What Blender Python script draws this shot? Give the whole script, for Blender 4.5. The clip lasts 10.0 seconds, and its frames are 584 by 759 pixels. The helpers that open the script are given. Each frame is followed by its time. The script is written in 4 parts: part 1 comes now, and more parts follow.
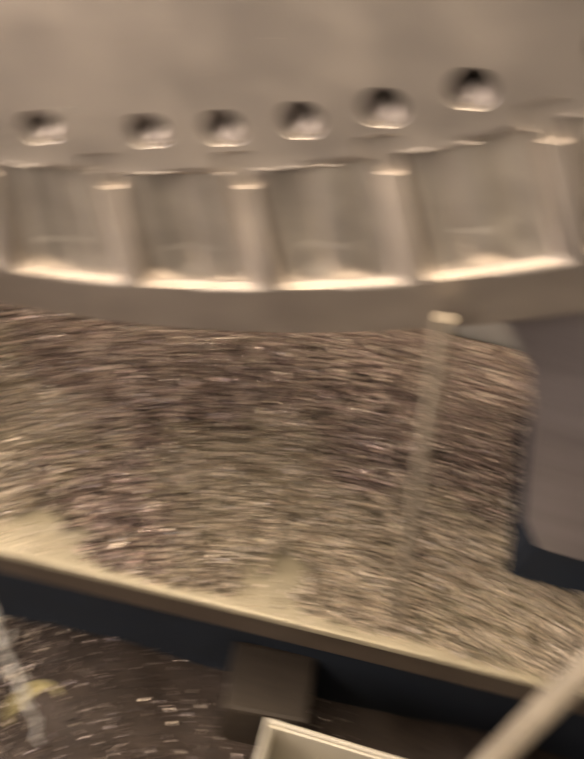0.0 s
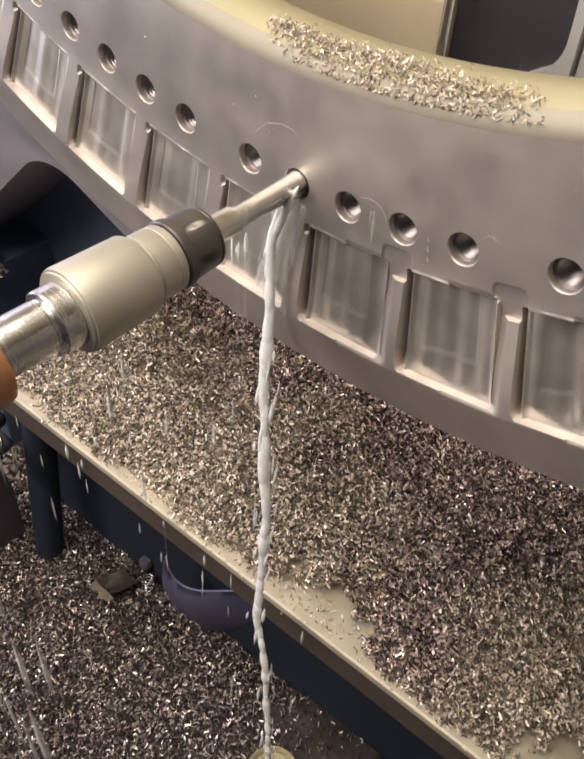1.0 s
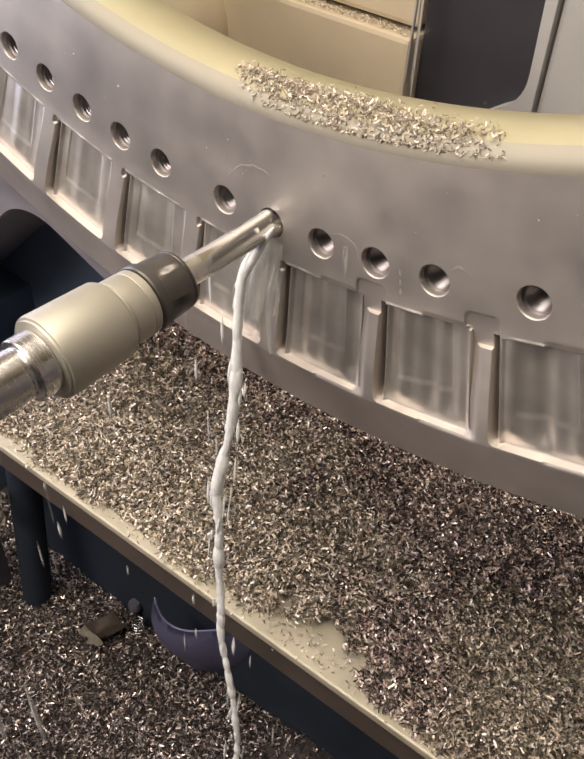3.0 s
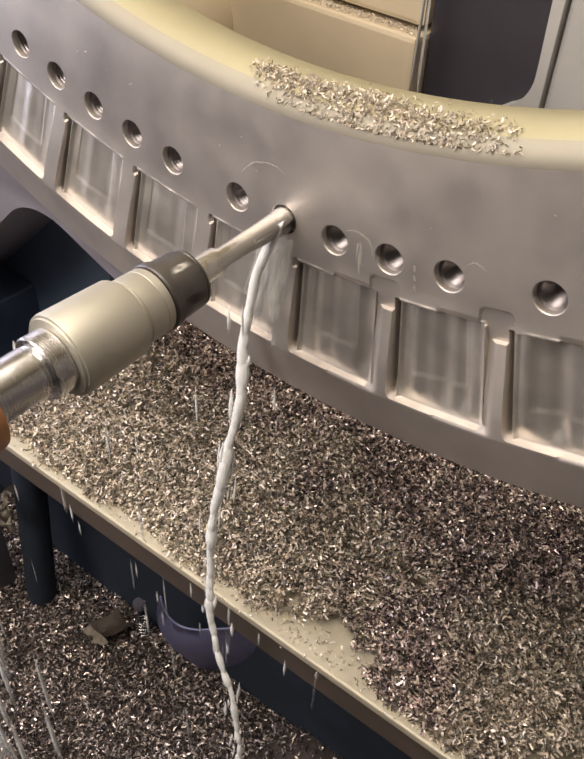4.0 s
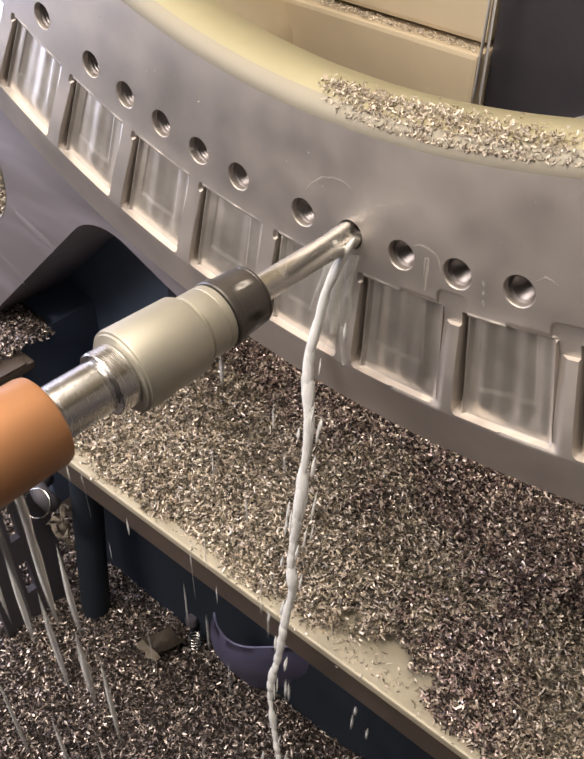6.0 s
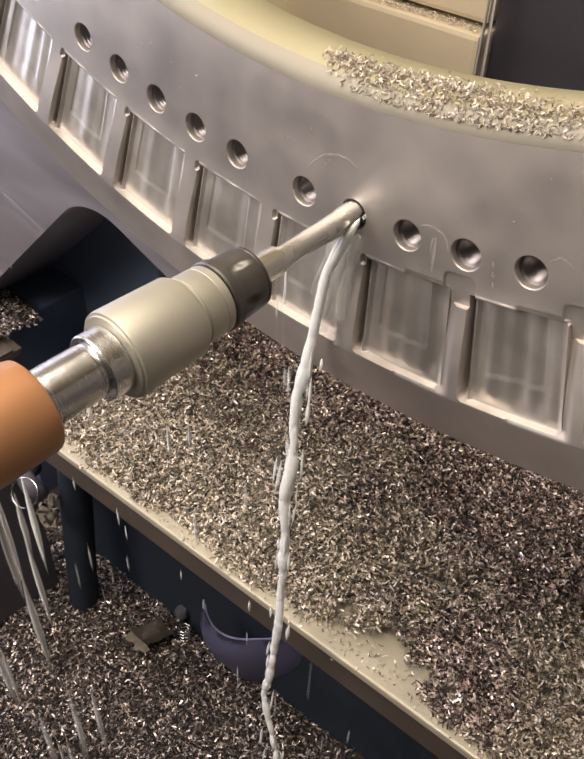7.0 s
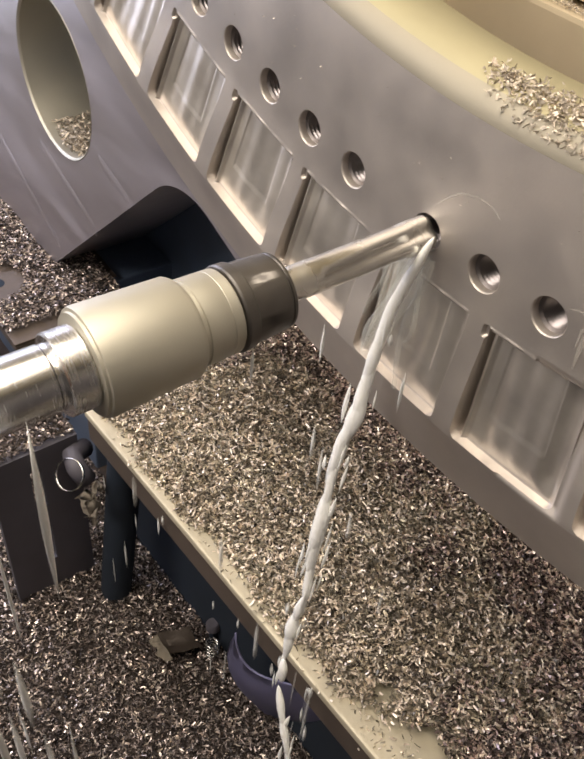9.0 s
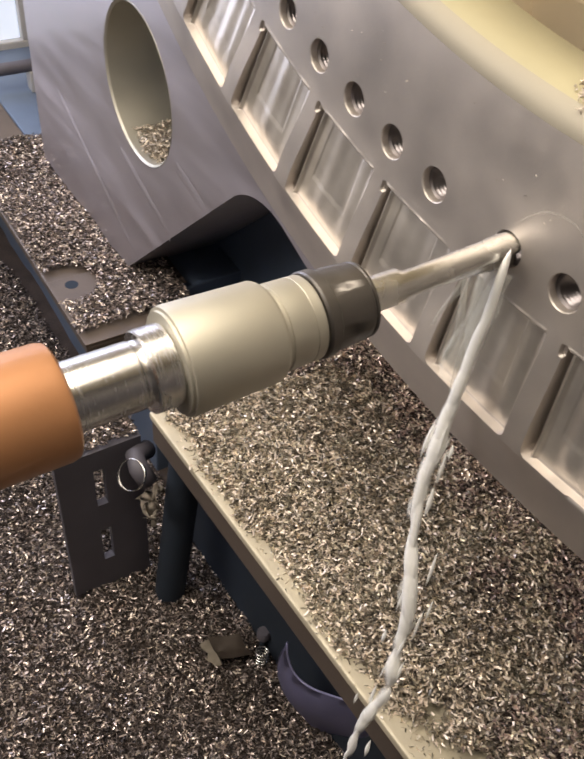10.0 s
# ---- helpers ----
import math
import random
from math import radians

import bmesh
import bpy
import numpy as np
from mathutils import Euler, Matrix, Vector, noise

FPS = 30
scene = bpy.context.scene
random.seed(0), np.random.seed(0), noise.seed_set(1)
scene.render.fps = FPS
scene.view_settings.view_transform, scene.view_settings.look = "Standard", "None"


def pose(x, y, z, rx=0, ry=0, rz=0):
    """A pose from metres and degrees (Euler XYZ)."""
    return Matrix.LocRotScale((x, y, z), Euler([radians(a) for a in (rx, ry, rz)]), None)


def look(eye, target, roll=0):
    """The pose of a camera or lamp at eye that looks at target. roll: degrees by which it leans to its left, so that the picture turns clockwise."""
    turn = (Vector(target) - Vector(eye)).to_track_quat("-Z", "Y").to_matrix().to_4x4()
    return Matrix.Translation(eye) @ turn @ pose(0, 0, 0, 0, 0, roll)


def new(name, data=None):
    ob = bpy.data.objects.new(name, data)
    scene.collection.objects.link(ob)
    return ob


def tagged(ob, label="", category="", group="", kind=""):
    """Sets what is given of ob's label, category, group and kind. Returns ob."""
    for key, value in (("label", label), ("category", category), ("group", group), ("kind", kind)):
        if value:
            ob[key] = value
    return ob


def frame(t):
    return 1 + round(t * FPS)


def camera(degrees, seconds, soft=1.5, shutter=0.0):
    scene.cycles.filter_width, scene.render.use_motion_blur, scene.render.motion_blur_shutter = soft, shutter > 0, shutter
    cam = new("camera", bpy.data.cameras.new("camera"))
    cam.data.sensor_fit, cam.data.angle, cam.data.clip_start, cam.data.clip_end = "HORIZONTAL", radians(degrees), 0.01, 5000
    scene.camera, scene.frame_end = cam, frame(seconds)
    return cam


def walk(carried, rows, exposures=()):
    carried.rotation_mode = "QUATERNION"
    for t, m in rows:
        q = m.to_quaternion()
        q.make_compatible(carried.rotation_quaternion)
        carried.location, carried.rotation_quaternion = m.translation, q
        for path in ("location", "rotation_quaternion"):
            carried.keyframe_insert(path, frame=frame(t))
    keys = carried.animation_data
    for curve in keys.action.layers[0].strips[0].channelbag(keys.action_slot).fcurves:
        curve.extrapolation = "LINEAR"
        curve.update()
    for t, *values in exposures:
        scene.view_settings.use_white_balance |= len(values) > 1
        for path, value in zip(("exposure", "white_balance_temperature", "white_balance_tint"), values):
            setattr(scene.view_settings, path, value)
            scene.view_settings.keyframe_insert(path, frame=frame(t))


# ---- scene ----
cam = camera(38.43, 10.0, soft=2.1, shutter=0.5)
ROWS = [
    (0.0, 0.3772, -0.4005, 1.1216, 40.23, -8.16, 13.72),
    (0.1, 0.3770, -0.4078, 1.1155, 40.25, -6.63, 23.99),
    (0.3, 0.3578, -0.4075, 1.1263, 38.81, -5.16, 32.98),
    (0.5, 0.3615, -0.4046, 1.1286, 40.41, -3.63, 37.54),
    (1.0, 0.3608, -0.3955, 1.1273, 44.42, -3.11, 42.27),
    (1.5, 0.3702, -0.3911, 1.1319, 45.46, -3.29, 42.51),
    (2.0, 0.3648, -0.3923, 1.1307, 46.74, -3.32, 41.51),
    (2.5, 0.3686, -0.3954, 1.1330, 46.99, -2.44, 40.40),
    (4.0, 0.3616, -0.4106, 1.1314, 47.11, -2.40, 39.80),
    (4.5, 0.3537, -0.4156, 1.1288, 47.49, -1.37, 41.95),
    (5.0, 0.3538, -0.4224, 1.1255, 48.37, -0.71, 42.64),
    (5.5, 0.3536, -0.4205, 1.1305, 48.42, -0.61, 42.66),
    (7.0, 0.3374, -0.4170, 1.1095, 47.81, -1.51, 42.09),
    (7.3, 0.3250, -0.3794, 1.0965, 45.93, -1.95, 43.69),
    (7.5, 0.3261, -0.3483, 1.0807, 44.81, -2.58, 48.29),
    (7.6, 0.3263, -0.3381, 1.0817, 43.67, -3.22, 49.90),
    (7.7, 0.2540, -0.3230, 1.0650, 43.90, -5.40, 50.95),
    (7.8, 0.2531, -0.3217, 1.0642, 44.54, -5.40, 50.99),
    (8.0, 0.2539, -0.3173, 1.0708, 44.82, -4.06, 51.18),
    (8.5, 0.2530, -0.3185, 1.0743, 45.14, -4.31, 51.86),
    (9.0, 0.2509, -0.3251, 1.0723, 45.57, -5.10, 53.59),
    (9.5, 0.2489, -0.3264, 1.0731, 45.69, -4.67, 55.87),
    (10.0, 0.2485, -0.3341, 1.0719, 46.04, -4.39, 58.36),
]
walk(cam, [(t, pose(x, y, z, rx, ry, rz)) for t, x, y, z, rx, ry, rz in ROWS],
     exposures=((0.0, 0.36, 8000, 10), (0.3, 0.36, 7500, 10), (1.0, 0.10, 6500, 8), (7.2, 0.06, 6500, 8), (8.0, 0.05, 6650, 6), (10.0, 0.03, 6650, 6)))

# ---- light: one warm work lamp under the enclosure's roof, daylight from the window at the far end, and an added fill from the front ----
world = bpy.data.worlds.new("world")
scene.world = world
world.use_nodes = True
world.node_tree.nodes["Background"].inputs[0].default_value = (0.75, 0.74, 0.78, 1)
world.node_tree.nodes["Background"].inputs[1].default_value = 0.04


def area_lamp(name, m, sx, sy, watts, colour):
    data = bpy.data.lights.new(name, "AREA")
    data.shape, data.size, data.size_y, data.energy, data.color = "RECTANGLE", sx, sy, watts, colour
    ob = new(name, data)
    ob.matrix_world = m
    return ob


area_lamp("work_lamp_light", look((-0.15, -0.30, 2.30), (-0.05, -0.02, 0.6)), 1.30, 0.75, 27.5, (1.0, 0.88, 0.78))
# Unseen fill from the front, standing in an invented doorway.
area_lamp("front_fill_light", look((-0.70, -1.44, 1.75), (-0.05, 0.0, 0.75)), 1.0, 0.9, 27.0, (1.0, 0.89, 0.84))
area_lamp("window_light", look((-1.56, -0.25, 0.95), (-0.3, 0.0, 0.75)), 0.8, 1.0, 16.0, (0.66, 0.70, 1.0))

# ---- materials ----


def nodes_of(name):
    m = bpy.data.materials.new(name)
    m.use_nodes = True
    return m, m.node_tree.nodes, m.node_tree.links, m.node_tree.nodes["Principled BSDF"]


def surface(name, base, rough, metal=0.0, scale=40.0, spread=0.18, rough_spread=0.12, bump=0.15, fine=300.0,
            stretch=(1, 1, 1), island=0.0, coat=0.0, stain=None, alpha=1.0, ramp_w=0.2, turn=0.0):
    """Two scales of variation in colour and gloss, with fine relief. island: how far the pieces of a heap differ."""
    m, n, l, b = nodes_of(name)
    tc = n.new("ShaderNodeTexCoord")
    mp = n.new("ShaderNodeMapping")
    mp.inputs["Scale"].default_value = stretch
    mp.inputs["Rotation"].default_value = (0, radians(turn), 0)
    l.new(tc.outputs["Object"], mp.inputs["Vector"])
    big = n.new("ShaderNodeTexNoise")
    big.inputs["Scale"].default_value, big.inputs["Detail"].default_value = scale * 0.15, 4
    small = n.new("ShaderNodeTexNoise")
    small.inputs["Scale"].default_value, small.inputs["Detail"].default_value = scale, 5
    l.new(mp.outputs[0], big.inputs["Vector"])
    l.new(mp.outputs[0], small.inputs["Vector"])
    add = n.new("ShaderNodeMath")
    add.operation = "ADD"
    l.new(big.outputs["Fac"], add.inputs[0])
    l.new(small.outputs["Fac"], add.inputs[1])
    ramp = n.new("ShaderNodeValToRGB")
    lo = [c * (1 - spread) for c in base]
    hi = [min(1, c * (1 + spread)) for c in (stain or base)]
    ramp.color_ramp.elements[0].position, ramp.color_ramp.elements[0].color = 0.5 - ramp_w, (*lo, 1)
    ramp.color_ramp.elements[1].position, ramp.color_ramp.elements[1].color = 0.5 + ramp_w, (*hi, 1)
    half = n.new("ShaderNodeMath")
    half.operation, half.inputs[1].default_value = "MULTIPLY", 0.5
    l.new(add.outputs[0], half.inputs[0])
    l.new(half.outputs[0], ramp.inputs[0])
    colour = ramp.outputs[0]
    if island:
        geo = n.new("ShaderNodeNewGeometry")
        hsv = n.new("ShaderNodeHueSaturation")
        val = n.new("ShaderNodeMapRange")
        val.inputs["To Min"].default_value, val.inputs["To Max"].default_value = 1 - island, 1 + island * 3.6
        few = n.new("ShaderNodeMath")
        few.operation, few.inputs[1].default_value = "POWER", 3.0      # few bright pieces among many dull ones
        l.new(geo.outputs["Random Per Island"], few.inputs[0])
        l.new(few.outputs[0], val.inputs["Value"])
        l.new(val.outputs[0], hsv.inputs["Value"])
        l.new(colour, hsv.inputs["Color"])
        top = n.new("ShaderNodeVectorMath")
        top.operation, top.inputs[1].default_value = "MINIMUM", (0.94, 0.82, 0.70)
        l.new(hsv.outputs[0], top.inputs[0])
        colour = top.outputs[0]
    l.new(colour, b.inputs["Base Color"])
    rr = n.new("ShaderNodeMapRange")
    rr.inputs["To Min"].default_value, rr.inputs["To Max"].default_value = max(0.02, rough - rough_spread), min(1, rough + rough_spread)
    rr.inputs["From Min"].default_value, rr.inputs["From Max"].default_value = 0.3, 0.7
    l.new(half.outputs[0], rr.inputs["Value"])
    l.new(rr.outputs[0], b.inputs["Roughness"])
    b.inputs["Metallic"].default_value = metal
    b.inputs["Coat Weight"].default_value = coat
    b.inputs["Coat Roughness"].default_value = 0.12
    b.inputs["Alpha"].default_value = alpha
    if bump:
        grain = n.new("ShaderNodeTexNoise")
        grain.inputs["Scale"].default_value, grain.inputs["Detail"].default_value = fine, 3
        l.new(mp.outputs[0], grain.inputs["Vector"])
        bp = n.new("ShaderNodeBump")
        bp.inputs["Strength"].default_value, bp.inputs["Distance"].default_value = bump, 0.001
        l.new(grain.outputs["Fac"], bp.inputs["Height"])
        l.new(bp.outputs[0], b.inputs["Normal"])
    return m


M_RING = surface("milled_steel", (0.53, 0.49, 0.465), 0.50, 0.82, scale=22, spread=0.20, rough_spread=0.12, bump=0.10, fine=500, coat=0.05, stain=(0.55, 0.50, 0.45))
M_POCKET = surface("bright_milled_floor", (0.65, 0.60, 0.55), 0.38, 0.82, scale=40, spread=0.16, rough_spread=0.09, bump=0.06, fine=600, stain=(0.71, 0.665, 0.60))
# Lip colour darkened and yellowed to tame its highlight next to the bore.
M_LIP = surface("dulled_lip_steel", (0.33, 0.30, 0.235), 0.62, 0.5, scale=26, spread=0.10, rough_spread=0.07, bump=0.05, fine=700)
M_MARK = surface("pale_scuffed_steel", (0.66, 0.62, 0.55), 0.55, 0.2, scale=200, spread=0.2, bump=0, alpha=0.32)
# Yellow light reflected into the bore is put into this base colour.
M_BORE = surface("yellow_reflection_bore_steel", (0.38, 0.34, 0.21), 0.74, 0.1, scale=26, spread=0.10, rough_spread=0.07, bump=0.05, fine=700)
# Thread colour darkened for the shade deep inside the holes.
M_THREAD = surface("darkened_thread_steel", (0.27, 0.245, 0.24), 0.38, 0.9, scale=90, spread=0.15, bump=0.1)
M_PLATE = surface("cast_plate_steel", (0.43, 0.40, 0.425), 0.40, 0.75, scale=14, spread=0.16, rough_spread=0.18, bump=0.08, fine=260, stretch=(0.5, 1, 3.5), turn=55, coat=0.2)
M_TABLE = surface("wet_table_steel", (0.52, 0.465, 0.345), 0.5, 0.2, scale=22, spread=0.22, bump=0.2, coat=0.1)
# Much darker brown than the table top.
M_EDGE = surface("dark_brown_iron", (0.115, 0.090, 0.072), 0.5, 0.3, scale=30, spread=0.25, bump=0.2)
# Near-black colour stands in for deep shade below the table and in gaps.
M_DARK = surface("near_black_shade_paint", (0.012, 0.020, 0.034), 0.9, 0.0, scale=20, spread=0.3, bump=0.1)
M_SHROUD = surface("grey_violet_shroud_paint", (0.095, 0.088, 0.105), 0.6, 0.0, scale=14, spread=0.3, bump=0.1)
# Shade and bluish haze inside the arch, put into a navy colour.
M_NAVY = surface("navy_shade_tint", (0.095, 0.130, 0.195), 0.5, 0.0, scale=14, spread=0.3, bump=0.1, coat=0.2)
M_CHIP = surface("steel_chips", (0.70, 0.575, 0.475), 0.40, 0.32, scale=36, spread=0.34, stain=(0.84, 0.68, 0.50), rough_spread=0.14, bump=0, island=0.79, ramp_w=0.20)
# Darker, browner chips for the part of the heap under the ring.
M_CHIP_BROWN = surface("brown_chips", (0.57, 0.435, 0.415), 0.34, 0.45, scale=36, spread=0.3, stain=(0.64, 0.50, 0.45), rough_spread=0.14, bump=0, island=0.91, ramp_w=0.20)
# Darker copy of the chips: the low pan's dimness is in the colour.
M_CHIP_LOW = surface("dimmed_dark_chips", (0.32, 0.27, 0.247), 0.34, 0.55, scale=42, spread=0.25, rough_spread=0.14, bump=0, island=0.82)
M_CHIP_PALE = surface("dry_pale_chips", (0.52, 0.455, 0.375), 0.6, 0.1, scale=30, spread=0.15, bump=0, island=0.3)
# Swarf bed kept near black so that gaps between chips read as shaded.
M_MUD = surface("dark_gap_swarf_bed", (0.065, 0.048, 0.040), 0.6, 0.3, scale=160, spread=0.5, bump=0.8, fine=420)
M_HOLDER = surface("satin_holder_steel", (0.50, 0.475, 0.40), 0.52, 0.75, scale=30, spread=0.08, rough_spread=0.06, bump=0.04, fine=900)
M_NUT = surface("black_oxide_nut", (0.125, 0.115, 0.105), 0.38, 0.8, scale=60, spread=0.22, rough_spread=0.1, bump=0.1)
M_CHROME = surface("ground_bright_steel", (0.70, 0.69, 0.68), 0.25, 1.0, scale=120, spread=0.10, rough_spread=0.06, bump=0.06, fine=500, stretch=(1, 9, 1))
M_DRILL = surface("bright_drill_steel", (0.74, 0.72, 0.67), 0.26, 0.95, scale=80, spread=0.12, bump=0.06)
M_NOSE = surface("orange_brown_spindle_paint", (0.40, 0.19, 0.085), 0.42, 0.35, scale=16, spread=0.25, bump=0.06, coat=0.3)
M_COOLANT = surface("milky_coolant", (0.96, 0.955, 0.90), 0.25, 0.0, scale=50, spread=0.03, bump=0.15, fine=220)
for m in (M_COOLANT,):
    m.node_tree.nodes["Principled BSDF"].inputs["Subsurface Weight"].default_value = 0.25
    m.node_tree.nodes["Principled BSDF"].inputs["Subsurface Radius"].default_value = (0.012, 0.012, 0.011)
    m.node_tree.nodes["Principled BSDF"].inputs["Subsurface Scale"].default_value = 1.0
M_DROP = surface("white_coolant_drops", (0.95, 0.95, 0.92), 0.30, 0.0, scale=50, spread=0.03, bump=0)
M_FILM = surface("thin_coolant_film", (0.80, 0.81, 0.76), 0.12, 0.0, scale=60, spread=0.08, bump=0.5, fine=120, stretch=(4, 1, 0.6), alpha=0.19)
M_BEIGE = surface("beige_cast_block", (0.58, 0.49, 0.35), 0.55, 0.1, scale=12, spread=0.14, bump=0.15)
M_PANEL = surface("smoked_panel", (0.035, 0.033, 0.040), 0.22, 0.0, scale=8, spread=0.5, bump=0.03)
M_GREY = surface("grey_sheet_metal", (0.50, 0.49, 0.48), 0.5, 0.3, scale=10, spread=0.12, bump=0.08)
# Unseen back wall and roof, coloured yellow to tint the bore's reflection.
M_BACK = surface("yellow_reflection_paint", (0.62, 0.53, 0.34), 0.5, 0.0, scale=6, spread=0.12, bump=0.08)
# East and south walls out of view, dark to deepen the ring's reflections.
M_FAR = surface("dark_reflection_paint", (0.085, 0.08, 0.08), 0.5, 0.0, scale=6, spread=0.2, bump=0.08)
M_WALL = surface("enclosure_paint", (0.55, 0.53, 0.51), 0.55, 0.0, scale=6, spread=0.12, bump=0.08)
M_PURPLE = surface("violet_plastic", (0.23, 0.225, 0.37), 0.35, 0.0, scale=18, spread=0.2, bump=0.06, coat=0.2)
M_WHITE = surface("white_plastic", (0.72, 0.68, 0.58), 0.4, 0.0, scale=20, spread=0.1, bump=0.06)
M_DISH = surface("pale_yellow_plastic", (0.42, 0.37, 0.20), 0.45, 0.0, scale=30, spread=0.25, bump=0.06)
M_WOOD = surface("oiled_block", (0.05, 0.038, 0.028), 0.6, 0.0, scale=30, spread=0.3, bump=0.3, stretch=(1, 6, 1))
M_ROD = surface("pale_pipe_paint", (0.40, 0.35, 0.28), 0.45, 0.2, scale=40, spread=0.15, bump=0.08)


def glowing(name, colour, strength):
    m, n, l, b = nodes_of(name)
    b.inputs["Emission Color"].default_value = (*colour, 1)
    b.inputs["Emission Strength"].default_value = strength
    return m


M_LAMP = glowing("lamp_diffuser", (1.0, 0.88, 0.70), 2.0)
M_PANE = glowing("window_daylight", (0.62, 0.74, 1.0), 0.62)
M_FRONT_GLOW = glowing("front_fill_glow", (1.0, 0.92, 0.82), 0.7)

# ---- building helpers ----


def part(name, bm, material, parent=None, label="", smooth=None):
    """One mesh object out of a bmesh, under a thing or a part."""
    if smooth is not None:
        for f in bm.faces:
            f.smooth = True
        for e in bm.edges:
            if len(e.link_faces) == 2 and e.calc_face_angle(0) > radians(smooth):
                e.smooth = False
    me = bpy.data.meshes.new(name)
    bm.to_mesh(me)
    bm.free()
    for m in material if isinstance(material, (list, tuple)) else [material]:
        me.materials.append(m)
    ob = new(name, me)
    if parent:
        ob.parent = parent
    if label:
        ob["label"] = label
    return ob


def thing(name, label, category, at=(0, 0, 0), group="", kind=""):
    ob = new(name)
    ob.location = at
    ob.empty_display_size = 0.05
    return tagged(ob, label, category, group, kind)


def box_bm(x0, x1, y0, y1, z0, z1, bevel=0.004, m=None):
    bm = bmesh.new()
    bmesh.ops.create_cube(bm, size=1, matrix=Matrix.Translation(((x0 + x1) / 2, (y0 + y1) / 2, (z0 + z1) / 2)) @ Matrix.Diagonal((x1 - x0, y1 - y0, z1 - z0, 1)))
    if bevel:
        bmesh.ops.bevel(bm, geom=bm.edges[:], offset=bevel, segments=2, affect="EDGES", profile=0.6)
    if m:
        bm.transform(m)
    return bm


def lathe_bm(profile, segments=64, m=None, close=True):
    """Turns rows of (along, radius) about the y axis."""
    bm = bmesh.new()
    rings = []
    for y, r in profile:
        rings.append([bm.verts.new((r * math.cos(2 * math.pi * i / segments), y, r * math.sin(2 * math.pi * i / segments))) for i in range(segments)])
    for a, b in zip(rings, rings[1:]):
        for i in range(segments):
            j = (i + 1) % segments
            bm.faces.new((a[i], a[j], b[j], b[i]))
    if close:
        bm.faces.new(rings[0])
        bm.faces.new(rings[-1][::-1])
    bmesh.ops.recalc_face_normals(bm, faces=bm.faces[:])
    if m:
        bm.transform(m)
    return bm


def rod_bm(a, b, r, segments=20):
    a, b = Vector(a), Vector(b)
    bm = bmesh.new()
    turn = (b - a).to_track_quat("Z", "Y").to_matrix().to_4x4()
    bmesh.ops.create_cone(bm, segments=segments, cap_ends=True, radius1=r, radius2=r, depth=(b - a).length, matrix=Matrix.Translation((a + b) / 2) @ turn)
    return bm


def tube_bm(points, r, segments=12):
    bm = bmesh.new()
    rings = []
    pts = [Vector(p) for p in points]
    for i, p in enumerate(pts):
        d = pts[min(i + 1, len(pts) - 1)] - pts[max(i - 1, 0)]
        q = d.to_track_quat("Z", "Y").to_matrix()
        rings.append([bm.verts.new(p + q @ Vector((r * math.cos(2 * math.pi * k / segments), r * math.sin(2 * math.pi * k / segments), 0))) for k in range(segments)])
    for a, b in zip(rings, rings[1:]):
        for k in range(segments):
            j = (k + 1) % segments
            bm.faces.new((a[k], a[j], b[j], b[k]))
    bm.faces.new(rings[0][::-1])
    bm.faces.new(rings[-1])
    return bm


def smooth01(v):
    v = np.clip(v, 0, 1)
    return v * v * (3 - 2 * v)


# ---- the ring: axis level, along y; angle 0 is its lowest point ----
ZC = 1.6            # height of the ring's centre
R_IN, LIP, R_OUT = 0.703, 0.018, 0.964
R_HOLE, HOLE_R = 0.80, 0.0118
HOLE_STEP, HOLE_GAP, HOLE_0 = 3.326, 4.949, -1.193     # degrees
PITCH, POCKET_0, POCKET_W = 6.012, 3.04, 4.96         # degrees


def on_ring(r, a, y):
    return (r * math.sin(a), y, ZC - r * math.cos(a))


def hole_angle(n):
    g, k = (n - 6) // 5, (n - 6) % 5
    return radians(HOLE_0 + g * (4 * HOLE_STEP + HOLE_GAP) + k * HOLE_STEP)


HOLES = [hole_angle(n) for n in range(-8, 22)]
A_MIN, A_MAX = radians(-52), radians(56)


